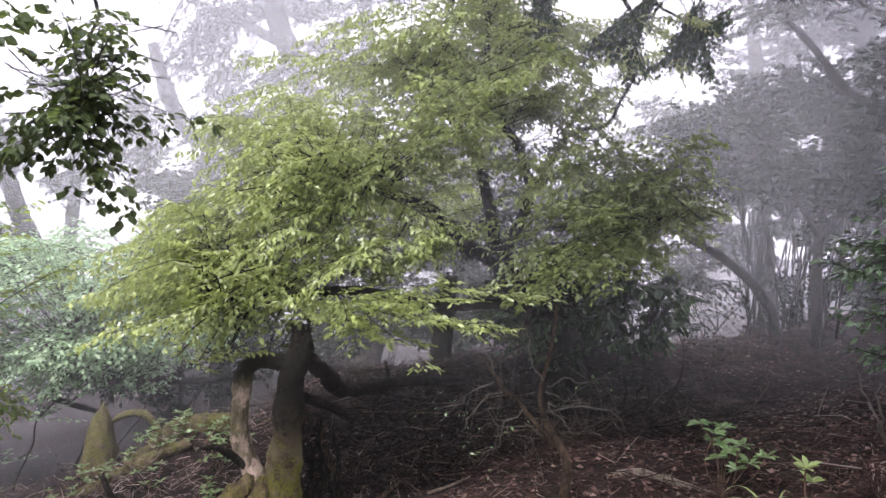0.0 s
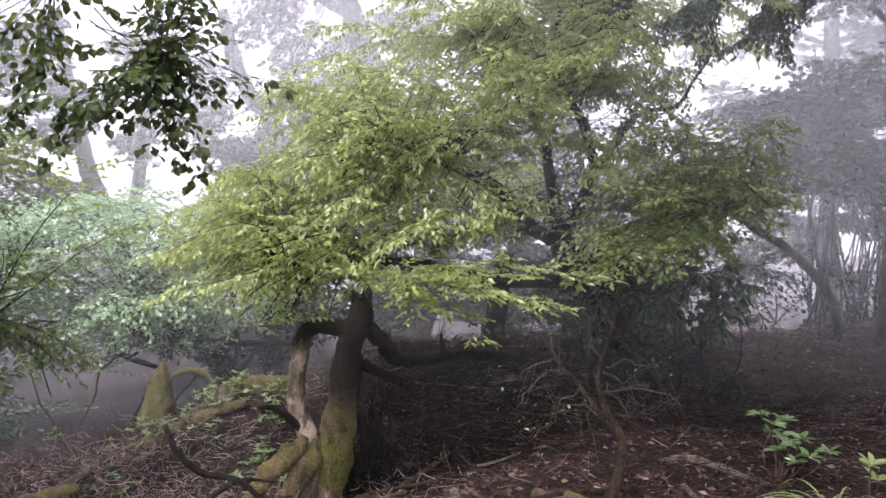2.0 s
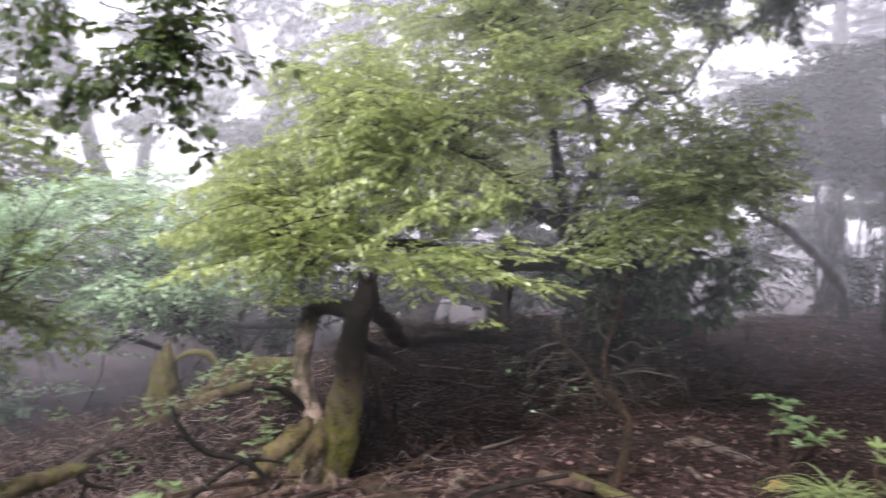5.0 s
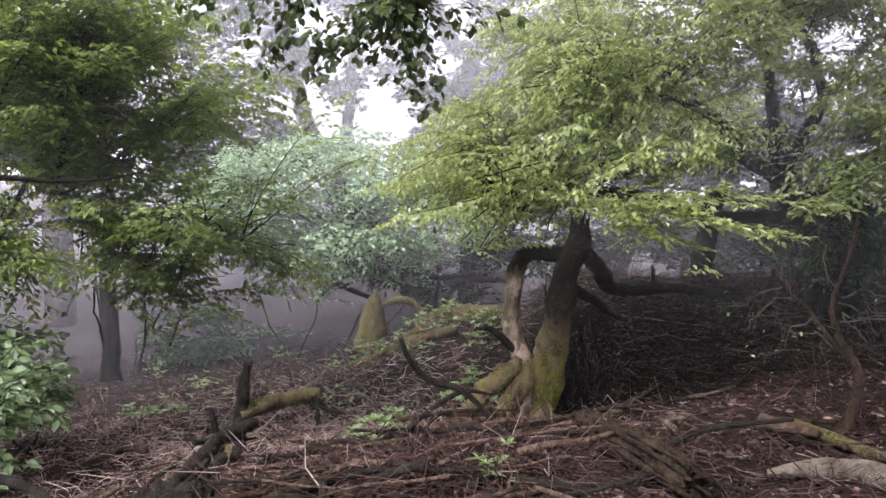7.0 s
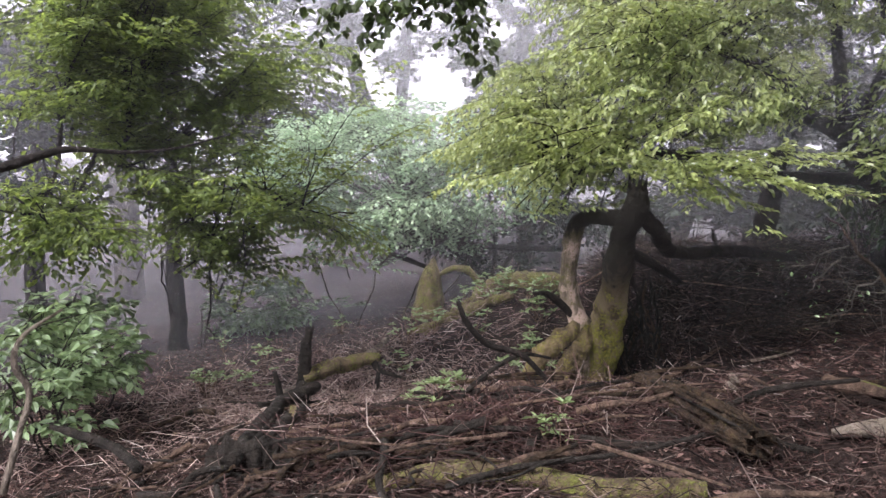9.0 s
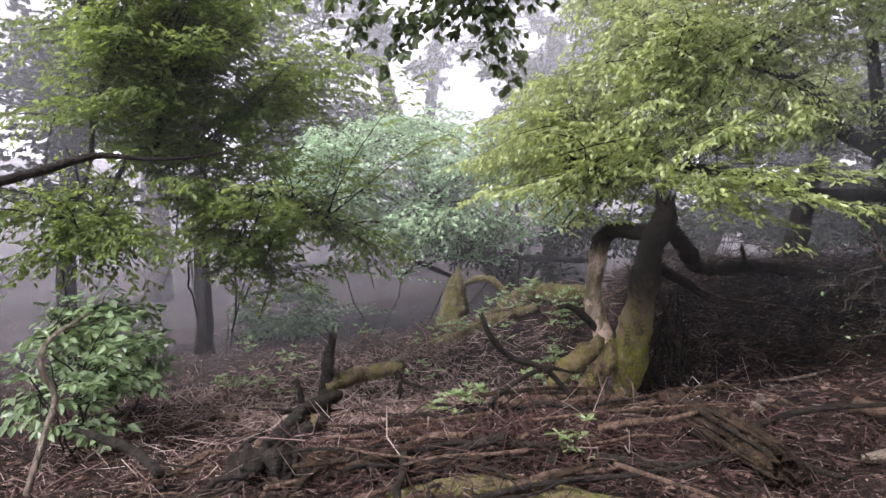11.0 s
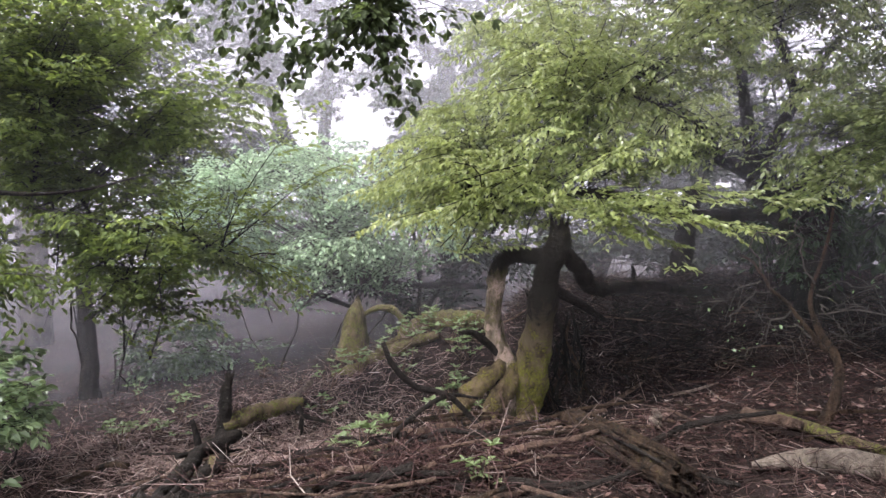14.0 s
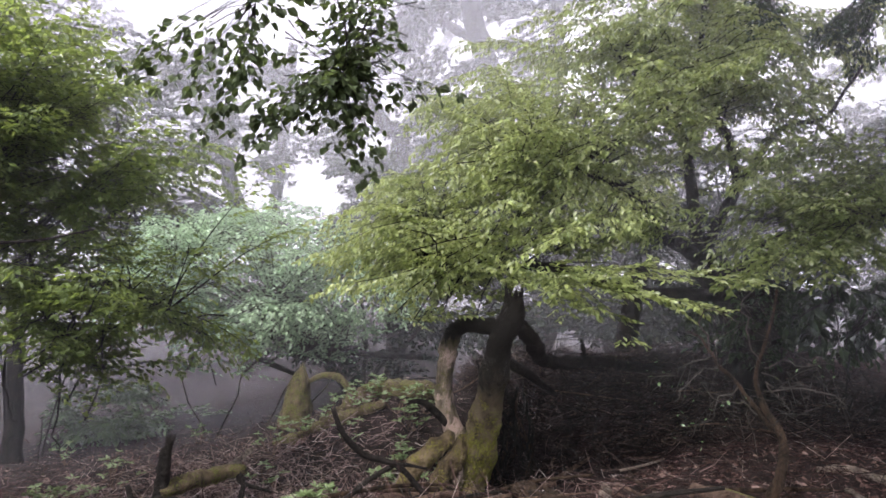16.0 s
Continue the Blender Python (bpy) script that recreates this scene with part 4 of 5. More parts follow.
single("mossy_stick", lay([(1.34, 3.08, 0.58), (1.40, 2.88, 0.59), (1.45, 2.71, 0.60), (1.48, 2.57, 0.61)], 0.03), [0.022, 0.023, 0.02, 0.014], MOSSLOG, "short mossy stick leaning on a bleached log", "branch", jag=0.02, seed=9)
single("broken_root", lay([(1.94, 3.46, 0.62), (2.11, 3.44, 0.64), (2.24, 3.30, 0.64), (2.33, 3.18, 0.62)], 0.012), [0.012, 0.02, 0.018, 0.006], BLEACHED, "splintered pale root lying on the floor", "root", lumps=0.5, grain=16, jag=0.03, seed=10)
single("fallen_log", lay([(1.93, 5.20, 0.90), (2.38, 5.03, 0.91), (2.77, 4.95, 0.94), (3.25, 4.90, 0.99), (3.47, 4.88, 0.99)], 0.03), [0.03, 0.035, 0.03, 0.022, 0.008], DARK, "dark fallen log along the crest of the bank", "log", seed=11)
single("hanging_limb", [(-2.23, 2.84, 1.35), (-2.05, 2.98, 1.42), (-1.93, 3.05, 1.47), (-1.84, 3.11, 1.49), (-1.67, 3.20, 1.48), (-1.51, 3.34, 1.50), (-1.33, 3.47, 1.56)], [0.022, 0.021, 0.017, 0.012, 0.008, 0.006, 0.003], DARK, "thin dead limb reaching out under leaves, black from shade in its colour", "branch", seed=12)
single("slim_tree", [(1.91, 6.26, 0.67), (1.91, 6.27, 0.95), (1.94, 6.26, 1.22), (1.98, 6.26, 1.55)], [0.1, 0.085, 0.08, 0.07], DARK, "dark upright trunk on the crest of the bank", "tree", seed=13)
single("bare_sapling", [(-2.00, 2.77, 0.13), (-1.97, 2.85, 0.36), (-1.96, 2.91, 0.50), (-2.00, 2.88, 0.63), (-2.00, 2.95, 0.73), (-1.90, 3.07, 0.82)], [0.016, 0.014, 0.013, 0.012, 0.011, 0.006], BLEACHED, "pale bare crooked stem beside a bush", "branch", seed=31)


def dead_fern(x, y, count, reach, seed):
    """A withered fern: arching ribs, each with short hanging side leaflets."""
    rng = np.random.default_rng(seed)
    foot = np.array((x, y, ground(x, y)))
    root = thing("dead_fern", tuple(foot), "withered red-brown fern with drooping fronds", "fern")
    for k in range(count):
        a, h = rng.uniform(0, 6.28), reach * rng.uniform(0.6, 1.15)
        out = np.array((math.cos(a), math.sin(a), 0)) * h * rng.uniform(0.25, 0.75)
        t = np.linspace(0, 1, 8)[:, None]
        rib = foot + out * t + UP * h * (1.9 * t - 1.35 * t * t)
        s = Soup()
        thin(s, rib, 0.0035)
        for q, w in zip(rib[2:], np.gradient(rib, axis=0)[2:]):
            side = unit(np.cross(w, UP))
            for sign in (1, -1):
                thin(s, [q, q + sign * side * 0.03 - UP * 0.012, q + sign * side * 0.045 - UP * rng.uniform(0.03, 0.06)], 0.0028)
        under(root, "frond", s, NEEDLE)


dead_fern(2.54, 2.40, 13, 0.26, 32)
for k, (foot, top) in enumerate((((3.01, 2.85, 0.80), (3.10, 2.89, 1.25)), ((2.98, 2.87, 0.80), (2.96, 3.03, 1.16)), ((2.97, 2.88, 0.85), (3.00, 2.92, 1.12)))):
    single("thin_sapling", [foot, tuple((np.array(foot) + np.array(top)) / 2 + np.array((0.02 - 0.02 * k, 0, 0))), top], [0.006, 0.005, 0.002], GREY, "thin bare sapling beside a splintered root", "sapling", 6, 0.1, 20, wander=0.008, seed=40 + k)


# ---- shrubs and trees further off ----
def shrub(name, label, centre, radii, count, mat, seed, category="bush", size=0.09, stems=5, wood=DARK, group="", plain=False, **spray):
    """A bush: stems from the ground that fork, sprays on their ends within a rounded, uneven volume."""
    rng = np.random.default_rng(seed)
    c = np.array(centre, dtype=float)
    foot = np.array((c[0], c[1], ground(c[0], c[1])))
    root = thing(name, tuple(foot), label, category, group)
    ends = []
    for k in range(stems):
        end = c + rng.uniform(-0.6, 0.6, 3) * np.array(radii)
        s = Soup()
        f = foot + np.array((rng.normal(0, 0.12), rng.normal(0, 0.12), -0.03))
        tube(s, [f, (f + end) / 2 + rng.normal(0, 0.1, 3), end], [0.006 + 0.003 * radii[0], 0.004], 6, 6, 0.1, 8, wander=0.02, seed=seed + k)
        under(root, "stem", s, wood)
        ends += [(f + end) / 2, end]
    wood_soup, green = Soup(), Leaves()
    ends = np.array(ends)
    for k in range(count):
        d = unit(rng.normal(0, 1, 3)) * rng.uniform(0.55, 1.0) ** 0.5
        tip = c + d * np.array(radii)
        start = ends[np.argmin(np.linalg.norm(ends - tip, axis=1))]
        bough(wood_soup, green, start, tip, rng, size=size, **spray)
    under(root, "branchwork", wood_soup, wood)
    under(root, "crown", green.soup(plain=plain), mat, "", False)
    return root


coarse = dict(stems=2, wood=GREY, leafy=0.7, width=0.36, gap=0.09, step=0.045, thick=0.006)
# far bushes, their leaves lightened by painted haze
shrub("misty_bush", "wide bush with blue-green leaves, paled by haze in their colour", (-1.21, 8.53, 1.25), (1.7, 0.9, 0.8), 190, LEAF_HAZY, 31, size=0.055, lead=(0.35, 0, 0.22), **coarse)
shrub("misty_bush", "wide bush with blue-green leaves, paled by haze in their colour", (-1.75, 8.00, 1.17), (1.4, 0.9, 0.75), 140, LEAF_HAZY, 32, size=0.055, lead=(0.35, 0, 0.22), **coarse)
shrub("misty_bush", "rounded bush with grey-green leaves in the misty hollow", (-3.36, 9.97, -0.58), (0.75, 0.6, 0.5), 45, LEAF_DEEP, 33, size=0.09, **coarse)
shrub("misty_bush", "low grey-green bush far back in the hollow", (-2.54, 10.72, -0.82), (0.7, 0.5, 0.25), 34, LEAF_DEEP, 34, size=0.08, **coarse)
shrub("hollow_bush", "fresh green bush with pointed glossy leaves", (-2.59, 4.29, 0.36), (0.42, 0.4, 0.36), 60, LEAF_FRESH, 35, size=0.06, leafy=0.35, width=0.17, gap=0.06, step=0.04, thick=0.005)
shrub("hollow_bush", "fresh green bush with pointed glossy leaves", (-2.23, 3.56, 0.42), (0.42, 0.4, 0.36), 40, LEAF_FRESH, 36, size=0.06, leafy=0.35, width=0.17, gap=0.06, step=0.04, thick=0.005)
shrub("dark_shrub", "dark evergreen shrub with large drooping leaves", (3.12, 5.25, 1.34), (0.45, 0.4, 0.38), 22, LEAF_DARK, 37, size=0.10, leafy=0.4, width=0.2, gap=0.08, step=0.05, droop=0.7)
shrub("dark_shrub", "dark evergreen shrub with drooping leaves behind a trunk", (2.71, 6.00, 1.22), (0.55, 0.3, 0.33), 30, LEAF_DARK, 43, size=0.08, leafy=0.4, width=0.2, gap=0.07, step=0.045, droop=0.5)
shrub("ivy", "dark evergreen ivy climbing over a leaning trunk", (2.46, 5.2, 1.3), (0.26, 0.24, 0.36), 70, LEAF_DARK, 44, size=0.05, stems=4, leafy=0.25, width=0.12, gap=0.05, step=0.035, droop=0.6)
shrub("glossy_shrub", "dense evergreen shrub with glossy whorled leaves", (3.67, 3.17, 1.54), (0.62, 0.5, 0.62), 80, LEAF_DEEP, 38, size=0.055, leafy=0.45, width=0.2, gap=0.07, step=0.045)
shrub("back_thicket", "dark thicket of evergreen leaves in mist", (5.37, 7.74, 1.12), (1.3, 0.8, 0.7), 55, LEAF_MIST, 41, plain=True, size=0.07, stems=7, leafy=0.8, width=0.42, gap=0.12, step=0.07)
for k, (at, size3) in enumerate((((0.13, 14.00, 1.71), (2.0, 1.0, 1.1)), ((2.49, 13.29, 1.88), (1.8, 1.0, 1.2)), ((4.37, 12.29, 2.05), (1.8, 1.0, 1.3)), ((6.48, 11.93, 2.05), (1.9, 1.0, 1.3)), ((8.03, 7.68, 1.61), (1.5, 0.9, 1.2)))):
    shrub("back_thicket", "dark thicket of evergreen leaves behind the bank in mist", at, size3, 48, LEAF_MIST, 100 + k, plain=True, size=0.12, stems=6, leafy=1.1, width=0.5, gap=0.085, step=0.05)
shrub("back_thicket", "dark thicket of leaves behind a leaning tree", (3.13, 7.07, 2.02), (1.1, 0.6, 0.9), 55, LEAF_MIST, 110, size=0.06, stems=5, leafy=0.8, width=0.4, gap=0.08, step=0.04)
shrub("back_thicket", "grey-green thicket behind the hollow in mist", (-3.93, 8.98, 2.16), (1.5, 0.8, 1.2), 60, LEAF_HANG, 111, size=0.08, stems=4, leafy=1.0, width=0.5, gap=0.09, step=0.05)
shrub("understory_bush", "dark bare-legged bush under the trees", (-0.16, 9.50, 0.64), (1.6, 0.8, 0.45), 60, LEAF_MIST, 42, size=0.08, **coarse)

# ---- the dark limbs under the far bushes ----
single("dark_limb", [(-0.91, 8.27, 0.27), (-1.21, 8.23, 0.39), (-1.35, 8.21, 0.48), (-1.14, 8.34, 0.70), (-0.77, 8.58, 0.54), (-0.21, 8.92, 0.45), (0.57, 9.20, 0.41)], [0.025, 0.026, 0.028, 0.025, 0.03, 0.035, 0.04], DARK, "dark crooked limb lying under the bushes", "branch", seed=21)
single("dark_limb", [(-0.27, 8.82, 0.05), (-0.25, 8.92, 0.49), (-0.33, 9.01, 1.06)], [0.03, 0.025, 0.02], DARK, "thin dark upright stem under the bushes", "branch", seed=22)
single("dark_limb", [(-0.21, 9.02, 0.08), (-0.05, 9.02, 0.35), (0.30, 9.12, 0.67), (0.48, 9.21, 1.00)], [0.03, 0.026, 0.02, 0.015], DARK, "thin dark forked stem under the bushes", "branch", seed=23)


# ---- tall trees in the mist, and unseen ones added for shade ----
def tall_tree(at, lean, radius, height, seed, crowns=16, low=0.4, spread_out=2.6, mat=LEAF_MIST, label="tall dark tree, standing in mist and also added out of view for shade", size=0.17, sprays=6, gap=0.11, step=0.075):
    rng = np.random.default_rng(seed)
    a = np.array((at[0], at[1], ground(at[0], at[1]) - 0.1))
    b = a + np.array((lean[0], lean[1], height))
    root = thing("tall_tree", tuple(a), label, "tree", "tall trees in the mist")
    s = Soup()
    line = [a, a * 0.67 + b * 0.33 + rng.normal(0, 0.12, 3), a * 0.33 + b * 0.67 + rng.normal(0, 0.15, 3), b]
    tube(s, line, [radius * 1.25, radius, radius * 0.8, radius * 0.4], 12, 8, 0.1, 3, wander=0.03, seed=seed)
    under(root, "trunk", s, GREY)
    p, _ = smooth_path(line, [1, 1], 8)
    wood, green = Soup(), Leaves()
    for k in range(crowns):
        start = p[int(len(p) * rng.uniform(low, 0.98))]
        a2 = rng.uniform(0, 6.28)
        end = start + np.array((math.cos(a2), math.sin(a2), 0)) * spread_out * rng.uniform(0.4, 1.1) + UP * rng.uniform(-0.3, 0.8)
        limb = Soup()
        tube(limb, [start, (start + end) / 2 + UP * 0.3, end], [radius * 0.3, 0.015], 6, 5, 0.1, 3, wander=0.05, seed=k)
        under(root, "limb", limb, GREY)
        for j in range(sprays):
            q = start + (end - start) * rng.uniform(0.25, 1)
            bough(wood, green, q, q + np.array((rng.normal(0, 0.6), rng.normal(0, 0.6), rng.normal(0.05, 0.2))), rng, leafy=1.0, width=0.6, size=size, gap=gap, step=step, thick=0.012)
    under(root, "branchwork", wood, GREY)
    under(root, "crown", green.soup(plain=True), mat, "", False)


tall_tree((2.15, 10.79, 0.83), (0.1, 0.3), 0.24, 4.6, 54, 8, 0.6)
tall_tree((-6.45, 12.42, 1.62), (-0.3, 0.5), 0.2, 12, 58, 18, 0.3)
tall_tree((6.54, 5.82, 1.67), (-0.2, 0.2), 0.12, 9, 60, 22, 0.28, 1.7, size=0.12)
tall_tree((9.46, 11.94, 1.73), (-0.2, 0.2), 0.15, 9, 62, 22, 0.22, 2.2)
tall_tree((10.06, 10.09, 1.71), (0.2, 0.2), 0.15, 12, 63, 22, 0.22, 2.2)
# ---- trees half lost in the mist, their leaves in level clumps with sky between ----
def misty_tree(label, trunk, radii, limbs, pads, seed, size=0.1, count=14):
    rng = np.random.default_rng(seed)
    tips = [np.array(q[:3]) + rng.normal(0, 0.55, 3) * q[3] * np.array((1, 1, 0.42)) for q in pads for _ in range(count)]
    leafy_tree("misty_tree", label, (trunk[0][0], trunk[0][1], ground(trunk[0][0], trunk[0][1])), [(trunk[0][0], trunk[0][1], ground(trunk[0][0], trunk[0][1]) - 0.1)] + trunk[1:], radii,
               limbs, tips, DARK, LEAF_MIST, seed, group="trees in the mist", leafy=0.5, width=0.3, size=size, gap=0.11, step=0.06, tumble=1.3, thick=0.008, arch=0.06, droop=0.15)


misty_tree("grey tree leaning in mist with level leaf clumps", [(1.59, 11.00, 2.04), (1.45, 10.91, 3.27), (1.33, 10.79, 3.98), (1.11, 10.70, 4.45), (0.89, 10.53, 5.06), (0.79, 10.41, 5.97)], [0.2, 0.17, 0.16, 0.14, 0.1],
    [([(1.03, 10.66, 4.59), (0.49, 10.62, 4.84), (-0.07, 10.55, 5.04), (-0.54, 10.47, 5.23)], [0.08, 0.03])],
    [(0.85, 10.79, 4.16, 0.40), (0.26, 10.86, 3.92, 0.45), (0.77, 10.91, 3.57, 0.50), (1.38, 11.46, 5.32, 0.30), (0.67, 11.52, 5.29, 0.35),
        (-0.09, 10.76, 4.33, 0.35), (0.17, 10.66, 4.72, 0.20), (0.39, 10.47, 3.26, 0.45), (-0.24, 10.54, 2.61, 0.40), (0.99, 10.97, 3.12, 0.40),
        (-0.72, 9.99, 2.69, 0.25), (-0.91, 10.90, 3.37, 0.30)], 301)
misty_tree("straight grey tree in mist above the bank", [(2.50, 12.88, 2.28), (2.48, 12.66, 4.11), (2.46, 12.44, 5.06), (2.41, 12.22, 5.80), (2.34, 11.78, 6.94)], [0.15, 0.13, 0.12, 0.1], [],
    [(1.93, 12.57, 4.89, 0.45), (1.91, 12.38, 5.55, 0.40), (3.03, 12.06, 5.88, 0.35), (2.11, 12.67, 4.37, 0.40), (1.66, 12.54, 5.13, 0.25)], 302)
misty_tree("forked grey tree in mist over the hollow", [(-0.32, 11.46, 0.62), (-1.77, 10.35, 1.60), (-2.01, 10.29, 2.11), (-2.20, 10.19, 2.76), (-2.34, 10.04, 3.51), (-2.39, 9.87, 4.16)], [0.16, 0.12, 0.1, 0.08, 0.06],
    [([(-1.67, 10.47, 1.53), (-1.61, 10.66, 2.21), (-1.56, 10.79, 2.98), (-1.51, 10.68, 3.64), (-1.44, 10.53, 4.34)], [0.09, 0.06]), ([(-1.77, 10.35, 1.68), (-2.09, 10.27, 2.08), (-2.29, 10.22, 2.22)], [0.05, 0.02])],
    [(-3.05, 8.88, 2.97, 0.65), (-3.31, 8.86, 2.41, 0.55), (-2.70, 9.44, 3.39, 0.55), (-2.62, 10.10, 2.67, 0.45), (-2.98, 9.31, 3.62, 0.50),
        (-2.29, 10.61, 3.26, 0.30), (-1.72, 10.79, 2.76, 0.25), (-1.82, 10.58, 3.91, 0.25), (-2.52, 9.67, 1.87, 0.45), (-2.59, 9.14, 1.26, 0.50),
        (-3.11, 8.97, 1.65, 0.50), (-2.31, 10.24, 1.60, 0.25), (-3.47, 8.30, 1.82, 0.50)], 303)
misty_tree("grey tree with drooping leaf clumps deep in mist", [(0.13, 11.50, 1.61), (0.05, 11.19, 3.04), (-0.19, 11.04, 3.40), (-0.48, 10.71, 3.94), (-0.62, 10.57, 4.49)], [0.14, 0.12, 0.1, 0.07], [],
    [(-1.21, 11.83, 3.13, 0.35), (0.47, 11.88, 3.13, 0.45), (-0.03, 10.97, 2.31, 0.35), (-0.58, 10.94, 2.50, 0.28), (0.63, 11.75, 3.85, 0.45),
        (-0.82, 10.96, 1.84, 0.35), (-0.20, 11.44, 2.67, 0.30)], 304)
misty_tree("spreading grey tree with an umbrella crown in mist", [(5.43, 6.15, 0.94), (5.48, 6.14, 1.68), (5.66, 6.21, 2.33), (5.71, 6.19, 3.02)], [0.05, 0.045, 0.04, 0.03],
    [([(5.50, 6.12, 1.79), (5.35, 6.46, 2.45), (5.14, 6.89, 3.06)], [0.03, 0.015]), ([(5.48, 6.14, 1.74), (5.61, 5.72, 2.28), (5.52, 5.15, 2.83)], [0.03, 0.015])],
    [(4.59, 7.27, 2.95, 0.26), (4.92, 7.05, 3.05, 0.30), (5.21, 6.80, 3.25, 0.34), (5.53, 6.52, 3.35, 0.34), (5.74, 6.22, 3.30, 0.34),
        (5.33, 6.53, 2.90, 0.36), (5.01, 6.80, 2.73, 0.34), (4.66, 7.05, 2.64, 0.32), (5.63, 6.17, 2.80, 0.38), (5.62, 5.67, 2.58, 0.38),
        (5.34, 6.21, 2.45, 0.32), (4.69, 6.71, 2.29, 0.26), (5.58, 5.76, 2.23, 0.30), (5.18, 4.83, 3.14, 0.28), (5.28, 4.82, 2.75, 0.28),
        (5.63, 5.43, 2.11, 0.28), (5.19, 6.59, 2.35, 0.26)], 305, 0.09, 18)
misty_tree("dim grey tree behind the leaning tree in mist", [(3.21, 9.94, 0.38), (3.20, 10.00, 1.46), (3.23, 9.94, 2.52)], [0.14, 0.12, 0.1], [],
    [(1.87, 10.28, 2.55, 0.55), (2.55, 10.09, 2.89, 0.55), (3.24, 9.95, 2.38, 0.55), (3.81, 9.65, 3.10, 0.55), (4.43, 9.47, 2.47, 0.50),
        (2.45, 10.20, 1.89, 0.50), (3.26, 9.98, 1.74, 0.50), (4.06, 9.68, 1.87, 0.50), (4.68, 9.39, 1.73, 0.45), (3.65, 9.84, 1.24, 0.40),
        (4.37, 9.54, 1.18, 0.40)], 308, 0.14, 12)
misty_tree("grey tree with full leaf clumps beyond the hollow", [(-5.12, 7.78, -0.28), (-5.16, 7.91, 0.67), (-5.09, 7.99, 1.87)], [0.12, 0.1, 0.08], [],
    [(-5.26, 7.80, 2.67, 0.60), (-5.20, 7.90, 2.16, 0.60), (-5.36, 7.82, 1.63, 0.50), (-4.91, 8.06, 2.41, 0.55), (-5.05, 7.78, 1.16, 0.50),
        (-4.59, 8.19, 2.84, 0.55), (-5.60, 7.61, 2.30, 0.60), (-4.81, 8.16, 1.77, 0.50)], 310, 0.12, 14)
misty_tree("low dim undergrowth tree behind the bank in mist", [(2.60, 9.06, 0.35), (2.60, 9.10, 0.67), (2.63, 9.11, 1.00)], [0.07, 0.06, 0.05], [],
    [(1.72, 9.32, 0.92, 0.40), (2.48, 9.15, 0.87, 0.35), (2.90, 9.03, 0.94, 0.40), (3.24, 8.70, 0.90, 0.40), (3.61, 8.55, 0.97, 0.40),
        (1.37, 9.68, 0.76, 0.40), (2.72, 9.10, 1.20, 0.40), (3.40, 8.65, 1.28, 0.40), (1.95, 9.81, 1.25, 0.40)], 309, 0.12, 14)

# unseen trees beside and behind the camera, added only to block light
for k, (x, y) in enumerate(((2.0, -1.8), (3.6, 0.6), (6.0, 2.4), (0.2, -1.6), (5.2, -2.6), (8.5, 6.0))):
    tall_tree((x, y), (0.3, 0.4) if k != 3 else (-0.5, 1.8), 0.2, 11, 90 + k, 26 if k != 3 else 13, 0.45, 2.8, size=0.5, sprays=11, gap=0.3, step=0.2)
single("bent_limb", [(5.02, 5.92, 3.73), (5.15, 5.80, 3.51), (5.25, 5.71, 3.29), (5.35, 5.62, 3.07), (5.52, 5.46, 2.88), (5.74, 5.22, 2.68), (6.18, 4.86, 2.30)], [0.02, 0.03, 0.032, 0.036, 0.04, 0.045, 0.05], DARK, "dark limb bent like an S across the sky", "branch", seed=24)
single("crooked_tree", [(5.32, 6.52, 0.68), (5.20, 6.50, 1.19), (4.76, 6.47, 1.60), (4.25, 6.44, 1.86)], [0.055, 0.05, 0.042, 0.028], DARK, "dark leafless tree leaning out over the bank", "tree", seed=25)


def stem_clump():
    """A clump of many thin upright stems on the crest."""
    rng = np.random.default_rng(9)
    c = np.array((6.42, 7.31, 0.81))
    root = thing("stem_clump", (c[0], c[1], ground(c[0], c[1])), "clump of many thin upright grey stems on the crest", "bush")
    for k in range(40):
        x, y = c[0] + rng.normal(-0.1, 0.45), c[1] + rng.normal(0, 0.35)
        foot = np.array((x, y, ground(x, y) - 0.05))
        top = foot + np.array((rng.normal(0.05, 0.3), rng.normal(0, 0.2), rng.uniform(1.2, 3.2)))
        s = Soup()
        tube(s, [foot, (foot + top) / 2 + rng.normal(0, 0.08, 3), top], [rng.uniform(0.009, 0.019), 0.006], 6, 6, 0.1, 8, wander=0.015, seed=k)
        under(root, "stem", s, DARK)


stem_clump()


